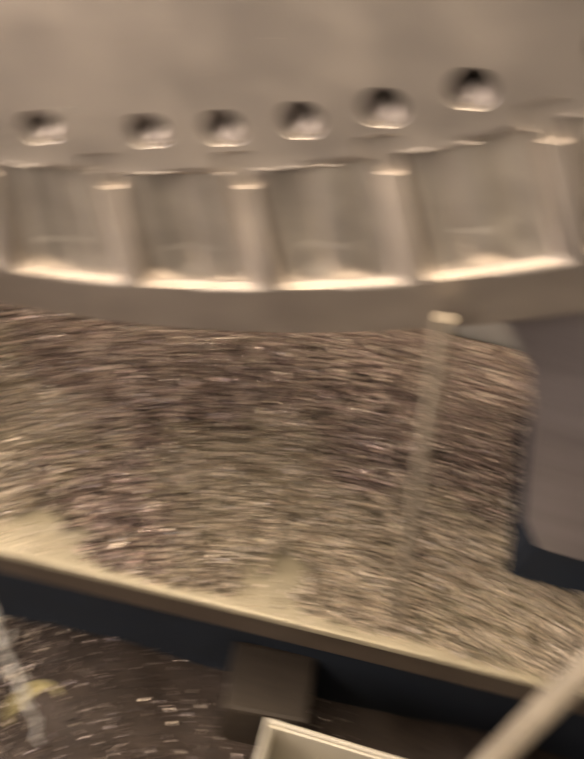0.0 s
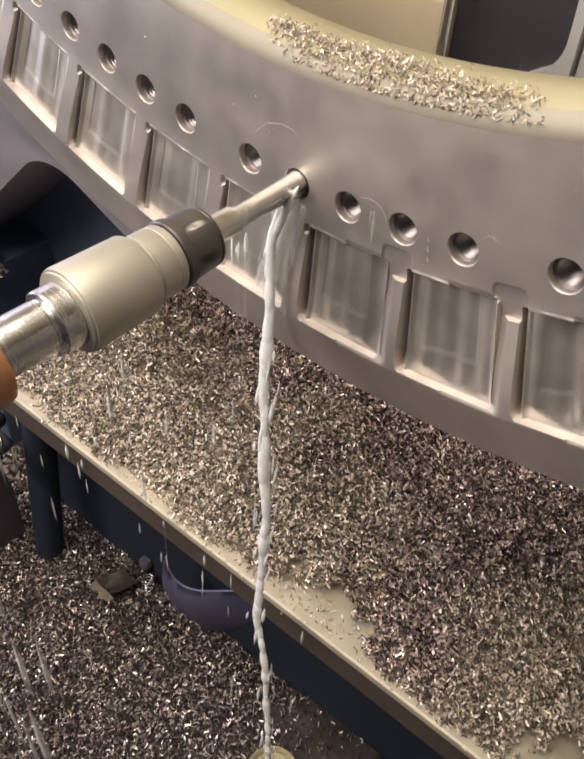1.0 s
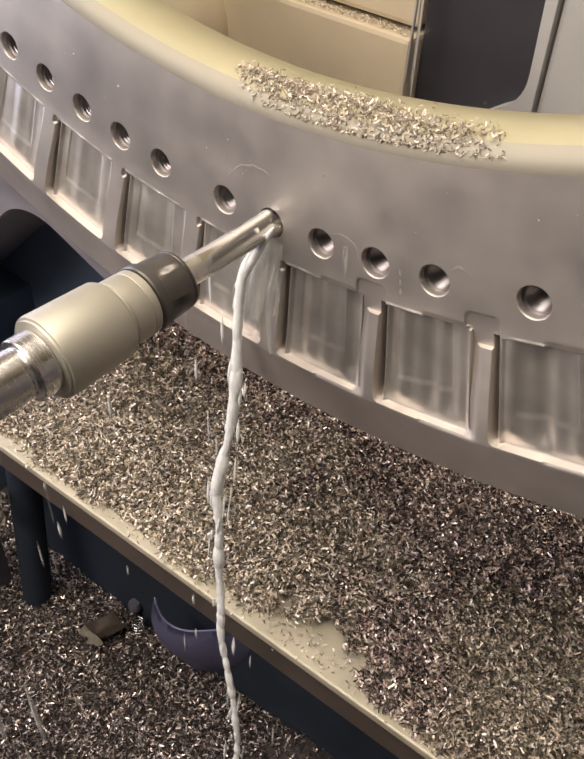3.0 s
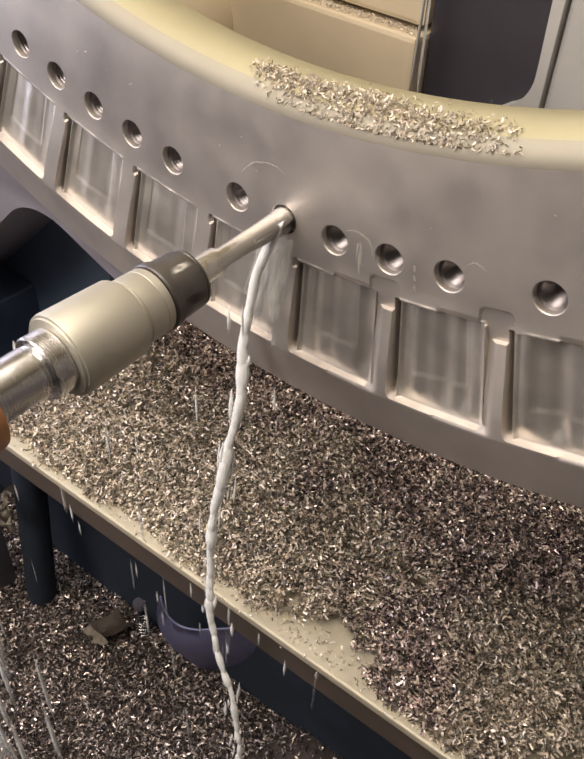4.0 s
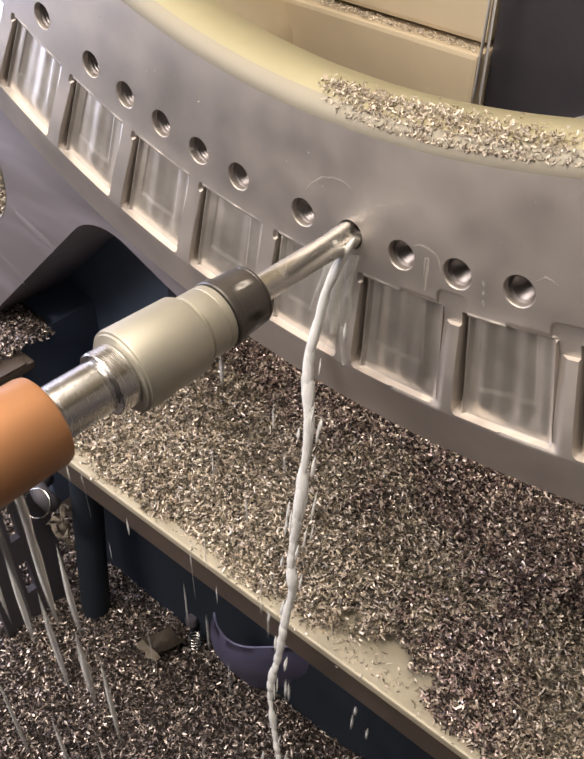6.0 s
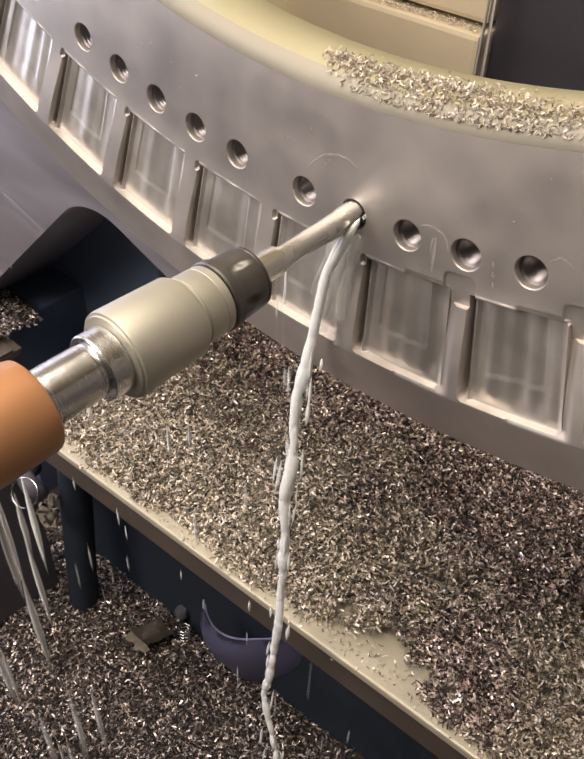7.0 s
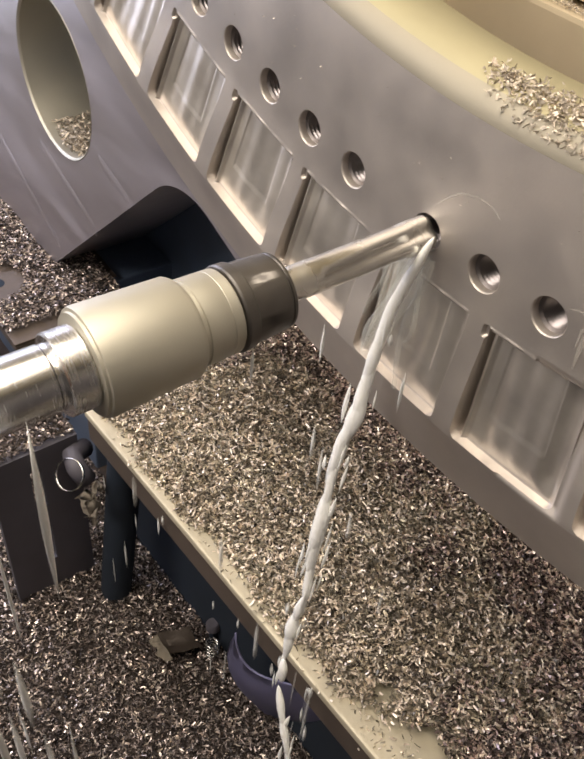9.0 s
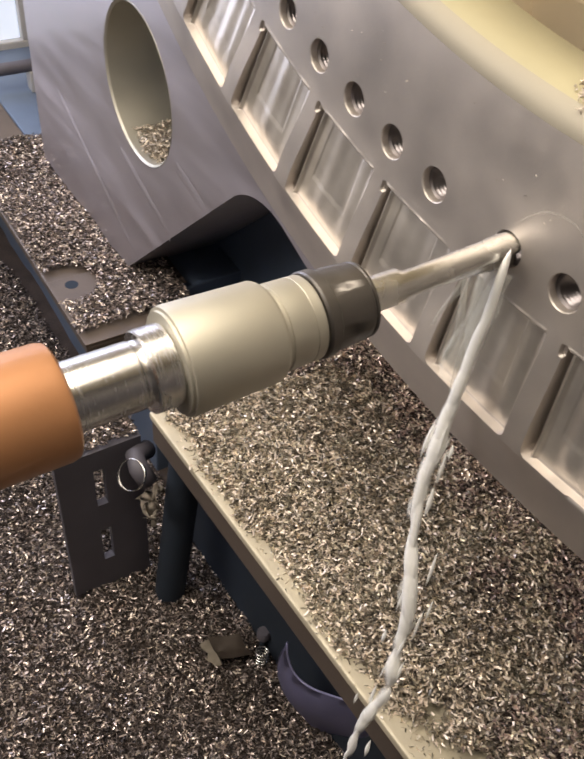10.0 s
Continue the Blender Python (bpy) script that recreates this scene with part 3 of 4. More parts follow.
for k in range(9):       # torn curls of foil round the hose end
    bm = bmesh.new()
    c = Vector((-0.412 + g.uniform(-0.014, 0.014), -0.068 + g.uniform(-0.010, 0.010), 0.150 + g.uniform(-0.026, 0.022)))
    turn = Euler((g.uniform(0, 6), g.uniform(0, 6), g.uniform(0, 6))).to_matrix()
    r, w, span = g.uniform(0.008, 0.016), g.uniform(0.003, 0.008), g.uniform(2.0, 4.5)
    rows = []
    for i in range(11):
        t = span * i / 10
        rows.append([bm.verts.new(c + turn @ Vector((r * math.cos(t) * (1 + 0.1 * math.sin(5 * t + k)), s * w * (1 + 0.3 * math.sin(3 * t + k)), r * math.sin(t)))) for s in (-1, 0, 1)])
    for p, q in zip(rows, rows[1:]):
        for j in range(2):
            bm.faces.new((p[j], p[j + 1], q[j + 1], q[j]))
    bmesh.ops.solidify(bm, geom=bm.faces[:], thickness=0.0006)
    part("foil_curl", bm, M_CHIP_PALE, fitting, "torn bright metal foil", smooth=70)

stud = thing("threaded_stud", "grey capped stud with a coiled spring among the chips", "stud")
part("cap", lathe_bm([(-0.004, 0.006), (0.0, 0.011), (0.010, 0.011), (0.014, 0.008)], 24, pose(-0.280, 0.046, -0.098, 90)), M_SHROUD, stud, smooth=40)
part("spring", tube_bm([(-0.262 + 0.010 * math.cos(k * 0.8), 0.034 + 0.010 * math.sin(k * 0.8), -0.155 + 0.0011 * k) for k in range(50)], 0.0016, 6), M_CHROME, stud, "bright coiled spring", smooth=60)
part("stem", rod_bm((-0.278, 0.046, -0.17), (-0.280, 0.046, -0.098), 0.006, 12), M_DARK, stud, smooth=40)

scrap = thing("sheet_scrap", "crumpled pale sheet scrap lying on the chips", "scrap")
bm = bmesh.new()
rows = [[bm.verts.new((-0.322 + 0.010 * i + 0.003 * j, -0.030 + 0.008 * j, -0.114 + 0.005 * abs(i - 2) + 0.002 * math.sin(i * 1.9 + j * 1.3))) for j in range(7)] for i in range(5)]
for a, b in zip(rows, rows[1:]):
    for k in range(6):
        bm.faces.new((a[k], a[k + 1], b[k + 1], b[k]))
bmesh.ops.solidify(bm, geom=bm.faces[:], thickness=0.0015)
part("sheet", bm, M_EDGE, scrap, smooth=50)
bm = bmesh.new()
rows = [[bm.verts.new((-0.318 + 0.009 * i, -0.043 + 0.007 * j - 0.004 * math.sin(i * 2.4) * (j == 0), -0.104 + 0.003 * math.sin(i * 1.7 + j))) for j in range(3)] for i in range(6)]
for a, b in zip(rows, rows[1:]):
    for k in range(2):
        bm.faces.new((a[k], a[k + 1], b[k + 1], b[k]))
bmesh.ops.solidify(bm, geom=bm.faces[:], thickness=0.0015)
part("torn_edge", bm, M_ROD, scrap, "pale torn edge", smooth=50)

dish = thing("plastic_dish", "pale yellow plastic dish half sunk in the mud", "dish")
part("bowl", lathe_bm([(-0.002, 0.002), (-0.004, 0.030), (-0.012, 0.036), (-0.013, 0.039), (-0.002, 0.034), (0.002, 0.002)], 40, pose(0.099, -0.049, -0.118, -70, 12, 0)), M_DISH, dish, smooth=40)

lean = thing("leaning_rod", "thin grey steel rod leaning on the ring", "rod")
part("rod", rod_bm((0.512, 0.030, 0.292), (0.432, -0.020, 0.775), 0.005), M_ROD, lean, smooth=40)
pipe = thing("slanted_pipe", "pale painted pipe slanting across the table corner", "pipe")
part("pipe", rod_bm((0.475, -0.30, -0.10), (0.72, 0.045, 0.62), 0.013), M_ROD, pipe, smooth=40)
part("socket", rod_bm((0.466, -0.313, -0.13), (0.480, -0.293, -0.085), 0.02), M_DARK, pipe)
bin_ = thing("white_bin", "shallow white plastic bin below the table", "bin")
part("floor_panel", box_bm(0.415, 0.74, -0.36, -0.055, -0.14, -0.13, 0.003), M_WHITE, bin_)
for n, b in (("back_wall", (0.415, 0.74, -0.060, -0.054)), ("side_wall", (0.412, 0.418, -0.36, -0.054)), ("side_wall", (0.737, 0.743, -0.36, -0.054)), ("front_wall", (0.415, 0.74, -0.363, -0.357))):
    part(n, box_bm(*b, -0.14, 0.12, 0.002), M_WHITE, bin_)
part("rim", tube_bm([(0.412, -0.36, 0.122), (0.412, -0.054, 0.122), (0.743, -0.054, 0.122), (0.743, -0.36, 0.122), (0.412, -0.36, 0.122)], 0.0045), M_WHITE, bin_)
block = thing("oily_block", "oily brown block on the chips below the table", "block")
part("block", box_bm(0.350, 0.465, -0.050, 0.045, -0.14, 0.0, 0.006, pose(0, 0, 0, 0, 0, 6)), M_WOOD, block)

# cutter marks and flecks on the ring's face
marks = thing("cutter_marks", "faint pale cutter marks on the ring's face", "marks")


def mark(points, w=0.0007):
    """A shallow scuff along points of (radius, degrees) on the ring's face."""
    bm = bmesh.new()
    pts = [Vector(on_ring(r, radians(a), -0.0003)) for r, a in points]
    rows = []
    for i, p in enumerate(pts):
        d = (pts[min(i + 1, len(pts) - 1)] - pts[max(i - 1, 0)]).normalized()
        side = Vector((-d.z, 0, d.x)) * w * (0.35 + math.sin(math.pi * i / (len(pts) - 1)))
        rows.append([bm.verts.new(p + side), bm.verts.new(p + Vector((0, -0.0001, 0))), bm.verts.new(p - side)])
    for p, q in zip(rows, rows[1:]):
        for k in range(2):
            bm.faces.new((p[k], q[k], q[k + 1], p[k + 1]))
    part("mark", bm, M_MARK, marks, smooth=60)


mark([(0.7887, 6.26), (0.7868, 6.65), (0.7869, 7.01), (0.7899, 7.57), (0.7954, 7.80), (0.8010, 7.84)])
mark([(0.7942, 7.16), (0.8020, 7.10), (0.8091, 7.03), (0.8200, 6.98)], 0.0012)
mark([(0.7942, 7.16), (0.7960, 6.95), (0.8080, 6.85)])
for k in range(3):
    mark([(0.7987 + 0.0072 * k, 10.24), (0.8010 + 0.0072 * k, 10.25), (0.8035 + 0.0072 * k, 10.26)], 0.0009)
mark([(0.7893, 13.03), (0.7856, 13.47), (0.7870, 13.80), (0.7897, 14.07)])
mark([(0.7781, -0.96), (0.7700, -0.45), (0.7640, 0.07), (0.7601, 0.98), (0.7603, 1.73), (0.7640, 2.2)], 0.0006)

# ---- metal chips ----
rng = np.random.default_rng(7)


def noise2(x, y, scale, seed):
    """Smooth value noise."""
    r = np.random.default_rng(seed).random((64, 64))
    u, v = x * scale + 500.3, y * scale + 500.7
    i, j = np.floor(u).astype(int), np.floor(v).astype(int)
    fu, fv = smooth01(u - i), smooth01(v - j)
    g = lambda a, b: r[a % 64, b % 64]
    return (g(i, j) * (1 - fu) + g(i + 1, j) * fu) * (1 - fv) + (g(i, j + 1) * (1 - fu) + g(i + 1, j + 1) * fu) * fv


def chips(name, pos, label, material, size=1.0, bed=None, tilt=0.9, normal=None):
    """A heap of small curled strips, with the fine swarf that they lie in."""
    n = len(pos)
    seg = 2
    length = rng.uniform(0.0050, 0.0105, n) * size
    width = rng.uniform(0.0008, 0.0016, n) * size
    bend = rng.uniform(0.3, 2.6, n)
    u = np.linspace(-0.5, 0.5, seg + 1)
    ang = u[None, :] * bend[:, None]
    rad = length / bend
    cx = rad[:, None] * np.sin(ang)
    cz = rad[:, None] * (1 - np.cos(ang))
    strip = np.zeros((n, seg + 1, 2, 3))
    for k, s in enumerate((-1, 1)):
        strip[:, :, k, 0] = cx
        strip[:, :, k, 1] = s * width[:, None] * (1 - 0.5 * np.abs(u)[None, :]) / 1.0
        strip[:, :, k, 2] = cz
    a, b, c = rng.uniform(0, 2 * np.pi, n), rng.normal(0, tilt * 0.55, n), rng.uniform(0, 2 * np.pi, n) * tilt
    ca, sa, cb, sb, cc, sc = np.cos(a), np.sin(a), np.cos(b), np.sin(b), np.cos(c), np.sin(c)
    rx = np.stack([np.ones(n), np.zeros(n), np.zeros(n), np.zeros(n), cc, -sc, np.zeros(n), sc, cc], -1).reshape(n, 3, 3)
    ry = np.stack([cb, np.zeros(n), sb, np.zeros(n), np.ones(n), np.zeros(n), -sb, np.zeros(n), cb], -1).reshape(n, 3, 3)
    rz = np.stack([ca, -sa, np.zeros(n), sa, ca, np.zeros(n), np.zeros(n), np.zeros(n), np.ones(n)], -1).reshape(n, 3, 3)
    turn = rz @ ry @ rx
    v = np.einsum("nij,nskj->nski", turn, strip) + pos[:, None, None, :]
    v = v.reshape(-1, 3)
    per = (seg + 1) * 2
    q = np.array([[2 * s, 2 * s + 1, 2 * s + 3, 2 * s + 2] for s in range(seg)])
    quads = (np.arange(n)[:, None, None] * per + q[None]).reshape(-1, 4)
    index = np.zeros(len(quads))
    if bed is not None:
        bv, bq = bed
        quads = np.concatenate([quads, bq + len(v)])
        v = np.concatenate([v, bv])
        index = np.concatenate([index, np.ones(len(bq))])
    ob = mesh_of(name, v, quads, [material, M_MUD], mat_index=index)
    return tagged(ob, label, "metal chips", kind="stuff")


def bed_of(x0, x1, y0, y1, step, height, keep=None):
    xs, ys = np.arange(x0, x1 + step, step), np.arange(y0, y1 + step, step)
    gx, gy = np.meshgrid(xs, ys, indexing="ij")
    v = np.stack([gx, gy, height(gx, gy) - 0.0025], -1).reshape(-1, 3)
    idx = np.arange(gx.size).reshape(gx.shape)
    q = np.stack([idx[:-1, :-1], idx[1:, :-1], idx[1:, 1:], idx[:-1, 1:]], -1).reshape(-1, 4)
    if keep is not None:
        ok = keep(v[:, 0], v[:, 1])
        q = q[ok[q].all(1)]
    return v, q


def heap_h(x, y):
    d = y - front_y(x)
    rise = 0.050 * smooth01((d - 0.012) / 0.12) * smooth01((x + 0.452) / 0.09)
    return TABLE_Z + rise * (0.75 + 0.5 * noise2(x, y, 9, 3)) + 0.006 * noise2(x, y, 34, 4) * smooth01((d - 0.01) / 0.03)


def bare(x, y):
    """How far a spot lies inside the heap; below zero the table is bare."""
    d = y - front_y(x) - 0.005 - (0.022 - 0.014 * smooth01((x - 0.12) / 0.1)) * noise2(x, y, 22, 5)
    p = np.hypot((x - 0.105) / 0.072, (y - front_y(x) - 0.010) / 0.036) - 1 + 0.9 * (noise2(x, y, 55, 6) - 0.5)
    p2 = np.hypot((x - 0.375) / 0.032, (y - front_y(x) - 0.025) / 0.035) - 1 + 0.9 * (noise2(x, y, 60, 8) - 0.5)
    return np.minimum(d, np.minimum(p, p2) * 0.05)


def scatter(n, x0, x1, y0, y1, height, inside, lift=0.006, fade=0.03):
    x, y = rng.uniform(x0, x1, n), rng.uniform(y0, y1, n)
    s = inside(x, y)
    ok = s > rng.uniform(-fade * 0.25, fade, n) * rng.random(n)
    x, y = x[ok], y[ok]
    return np.stack([x, y, height(x, y) + rng.uniform(-0.001, lift, len(x))], -1)


def dry(x, y):
    """Above zero where the heap is pale; the rest is a darker brown."""
    d = y - front_y(x)
    one = np.minimum(0.205 - d, 0.115 - x)
    two = np.minimum(x - 0.245, 0.19 - d)
    return np.maximum(one, two) + 0.10 * (noise2(x, y, 11, 31) - 0.5) + 0.05 * (noise2(x, y, 40, 32) - 0.5)


lying = scatter(330000, -0.455, 1.0, -0.06, 0.42, heap_h, bare)
is_pale = dry(lying[:, 0], lying[:, 1]) > rng.normal(0, 0.014, len(lying))
chips("chip_heap", lying[is_pale], "heap of curled yellow-grey metal chips on the table", M_CHIP, size=0.88,
      bed=bed_of(-0.448, 1.0, -0.05, 0.43, 0.012, heap_h, lambda x, y: (bare(x, y) > 0.012)))
chips("brown_chip_heap", lying[~is_pale], "heap of darker brown metal chips under the ring", M_CHIP_BROWN, size=0.89)


loose = scatter(9000, -0.445, 1.0, -0.05, 0.09, heap_h, lambda x, y: np.minimum(y - front_y(x) - 0.004, 0.045 - (y - front_y(x))), 0.002, 0.06)
chips("loose_chips", loose, "loose metal chips strewn along the bare table edge", M_CHIP, size=0.7)


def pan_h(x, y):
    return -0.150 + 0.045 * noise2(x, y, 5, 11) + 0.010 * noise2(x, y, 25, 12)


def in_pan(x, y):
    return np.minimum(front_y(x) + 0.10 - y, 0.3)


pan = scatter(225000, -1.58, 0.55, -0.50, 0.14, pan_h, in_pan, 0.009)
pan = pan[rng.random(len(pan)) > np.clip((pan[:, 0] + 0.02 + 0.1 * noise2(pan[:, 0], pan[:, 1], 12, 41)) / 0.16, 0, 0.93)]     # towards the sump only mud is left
chips("chip_floor", pan, "deep bed of wet, darkened metal chips in the machine pan", M_CHIP_LOW, size=1.0,
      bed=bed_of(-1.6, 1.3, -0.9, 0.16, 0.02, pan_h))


def side_h(x, y):
    return TABLE_Z + 0.004 + 0.012 * noise2(x, y, 14, 15)


def on_side(x, y):
    return np.minimum(np.minimum(y + 0.066 + 0.012 * noise2(x, y, 30, 16), -0.622 - x), 0.10 * np.hypot((x + 0.735) / 0.05, (y + 0.05) / 0.05) - 0.09)


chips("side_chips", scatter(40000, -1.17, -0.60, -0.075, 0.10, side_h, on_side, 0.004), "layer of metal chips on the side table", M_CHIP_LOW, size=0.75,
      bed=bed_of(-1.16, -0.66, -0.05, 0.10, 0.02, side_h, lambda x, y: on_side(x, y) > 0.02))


def shelf_h(x, y):
    return 0.207 + 0.006 * noise2(x, y, 30, 19)


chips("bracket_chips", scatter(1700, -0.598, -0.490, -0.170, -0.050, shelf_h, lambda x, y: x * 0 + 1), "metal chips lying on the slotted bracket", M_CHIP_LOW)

# pale chips in the bottom of the ring's bore
n = 2300
a = np.radians(7.3 + 8.6 * (2 * rng.beta(1.5, 1.8, n) - 1))
s = (np.degrees(a) + 0.5) / 16
y = 0.015 - 0.010 * s + rng.normal(0, 0.0085, n) * (0.45 + 0.6 * np.sin(np.pi * np.clip(s, 0, 1)))
y = np.clip(y, 0.001, 0.036)
r = np.where(y < LIP, R_IN + LIP - np.sqrt(np.maximum(0, 1 - ((LIP - y) / LIP) ** 2)) * LIP, R_IN) - rng.uniform(0.0003, 0.0035, n)
chips("bore_chips", np.stack([r * np.sin(a), y, ZC - r * np.cos(a)], -1), "pale dry metal chips lying in the bore of the ring", M_CHIP_PALE, size=0.44, tilt=1.1)

n = 1500
a = np.radians(270 + np.clip(rng.normal(0, 15, n), -30, 30))
r = 0.0925 - rng.uniform(0, 1, n) * 0.018 * np.cos((a - np.radians(270)) * 2.9)
chips("liner_chips", np.stack([-0.660 + r * np.cos(a), rng.uniform(0.055, 0.15, n), 0.612 + r * np.sin(a)], -1), "metal chips lying in the plate's bore", M_CHIP_PALE, size=0.9)
n = 1500
chips("ledge_chips", np.stack([rng.uniform(-0.49, -0.138, n), rng.uniform(0.423, 0.438, n), 0.778 + rng.uniform(0, 0.004, n)], -1), "fine chips lying on the block's ledge", M_CHIP_PALE, size=0.38)

n = 46
a, r = np.radians(rng.uniform(-24, 24, n)), rng.uniform(0.735, 0.785, n)
chips("face_flecks", np.stack([r * np.sin(a), np.full(n, -0.0006), ZC - r * np.cos(a)], -1), "tiny wet flecks stuck to the ring's face", M_CHIP_PALE, size=0.22)

# ---- the enclosure: added, unseen doorway with a glowing backdrop to the south, window to the west ----
for n, b, m in (("wall_west", (-1.70, -1.60, -1.6, 1.5, -0.35, 2.6), M_WALL), ("wall_east", (1.75, 1.85, -1.6, 1.5, -0.35, 2.6), M_FAR),
                ("wall_north", (-1.60, 1.75, 1.4, 1.5, -0.35, 2.6), M_BACK)):
    tagged(part(n, box_bm(*b, 0), m), kind="structure")
south = tagged(part("wall_south", box_bm(-1.60, 1.75, -1.6, -1.5, -0.35, 1.20, 0), M_FAR), kind="structure")
part("lintel", box_bm(-1.60, 1.75, -1.6, -1.5, 2.30, 2.6, 0), M_WALL, south)
part("jamb", box_bm(-1.60, -1.40, -1.6, -1.5, 1.20, 2.30, 0), M_WALL, south)
part("jamb", box_bm(0.0, 1.75, -1.6, -1.5, 1.20, 2.30, 0), M_FAR, south)
# Glowing panel out of view, added for broad reflections on the ring.
tagged(part("backdrop", box_bm(-1.45, 0.05, -1.75, -1.70, 1.0, 2.4, 0), M_FRONT_GLOW), kind="structure")
tagged(part("ceiling", box_bm(-1.70, 1.85, -1.6, 1.5, 2.6, 2.7, 0), M_BACK), kind="structure")
tagged(part("floor", box_bm(-1.70, 1.85, -1.6, 1.5, -0.35, -0.20, 0), M_DARK), kind="structure")
lamp = thing("work_lamp", "flat warm work lamp under the enclosure roof", "lamp")
part("housing", box_bm(-0.82, 0.52, -0.70, 0.10, 2.40, 2.60, 0.01), M_GREY, lamp)
part("diffuser", box_bm(-0.79, 0.49, -0.67, 0.07, 2.385, 2.399, 0.004), M_LAMP, lamp)
win = tagged(part("window_1", box_bm(-1.599, -1.585, -0.75, 0.17, 0.30, 1.50, 0.003), M_PANE), "bright daylight window of the enclosure", kind="structure")
for b in ((-1.599, -1.57, -0.80, 0.22, 0.24, 0.30), (-1.599, -1.57, -0.80, 0.22, 1.50, 1.55), (-1.599, -1.57, 0.17, 0.22, 0.30, 1.50)):
    part("window_frame", box_bm(*b, 0.004), M_GREY, win)
rail = thing("guide_rail", "grey guide rail along the side table", "rail")
part("rail", rod_bm((-1.37, -0.06, 0.335), (-1.37, 0.14, 0.335), 0.012), M_SHROUD, rail, smooth=40)
for yy in (-0.055, 0.115):
    part("foot", box_bm(-1.385, -1.355, yy, yy + 0.02, TABLE_Z, 0.326, 0.003), M_GREY, rail)

def blob_bm(length, r, seed, n=14, m=9, blunt=1.0):
    """A wavering lens-shaped lump of liquid along z."""
    g = random.Random(seed)
    ph = [g.uniform(0, 6.28) for _ in range(6)]
    ph[5] = g.uniform(0.85, 1.15)
    bm = bmesh.new()
    rings = []
    for i in range(m + 1):
        u = i / m
        w = r * (0.03 + 0.97 * max(0, math.sin(math.pi * u)) ** blunt) * (1 + 0.07 * math.sin(4 * u + ph[0]) + 0.07 * math.sin(9 * u + ph[1])) * ph[5]
        dx, dy = 0.08 * r * math.sin(5 * u + ph[2]), 0.08 * r * math.sin(4 * u + ph[3])
        rings.append([bm.verts.new((dx + w * math.cos(t) * (1 + 0.15 * math.sin(2 * t + ph[4])), dy + 0.75 * w * math.sin(t), (u - 0.5) * length)) for t in [2 * math.pi * k / n for k in range(n)]])
    for a, b in zip(rings, rings[1:]):
        for k in range(n):
            j = (k + 1) % n
            bm.faces.new((a[k], a[j], b[j], b[k]))
    bm.faces.new(rings[0][::-1])
    bm.faces.new(rings[-1])
    return bm


# ---- the tool: nut's front face at its origin, axis along y ----
HOLE_A, HOLE_B = -0.0167, 0.0298
TOOL_Z = 0.8003


def drill_bm():
    bm = bmesh.new()
    rings = []
    n, m = 40, 60
    for i in range(m + 1):
        y = -0.022 + 0.122 * i / m
        twist = y * 9
        tip = 1 - 0.55 * max(0, (y - 0.095) / 0.005) ** 2
        grow = 0.0098 + 0.0007 * smooth01((y - 0.072) / 0.01)
        row = []
        for k in range(n):
            t = 2 * math.pi * k / n
            notch = sum(max(0, math.cos(t - c)) ** 7 for c in (0.0, math.pi))
            r = grow * tip * (1 - (0.42 * notch if y > 0.015 else 0.0))
            row.append(bm.verts.new((r * math.cos(t + twist), y, r * math.sin(t + twist))))
        rings.append(row)
    for a, b in zip(rings, rings[1:]):
        for k in range(n):
            j = (k + 1) % n
            bm.faces.new((a[k], a[j], b[j], b[k]))
    bm.faces.new(rings[0])
    bm.faces.new(rings[-1][::-1])
    bmesh.ops.recalc_face_normals(bm, faces=bm.faces[:])
    return bm


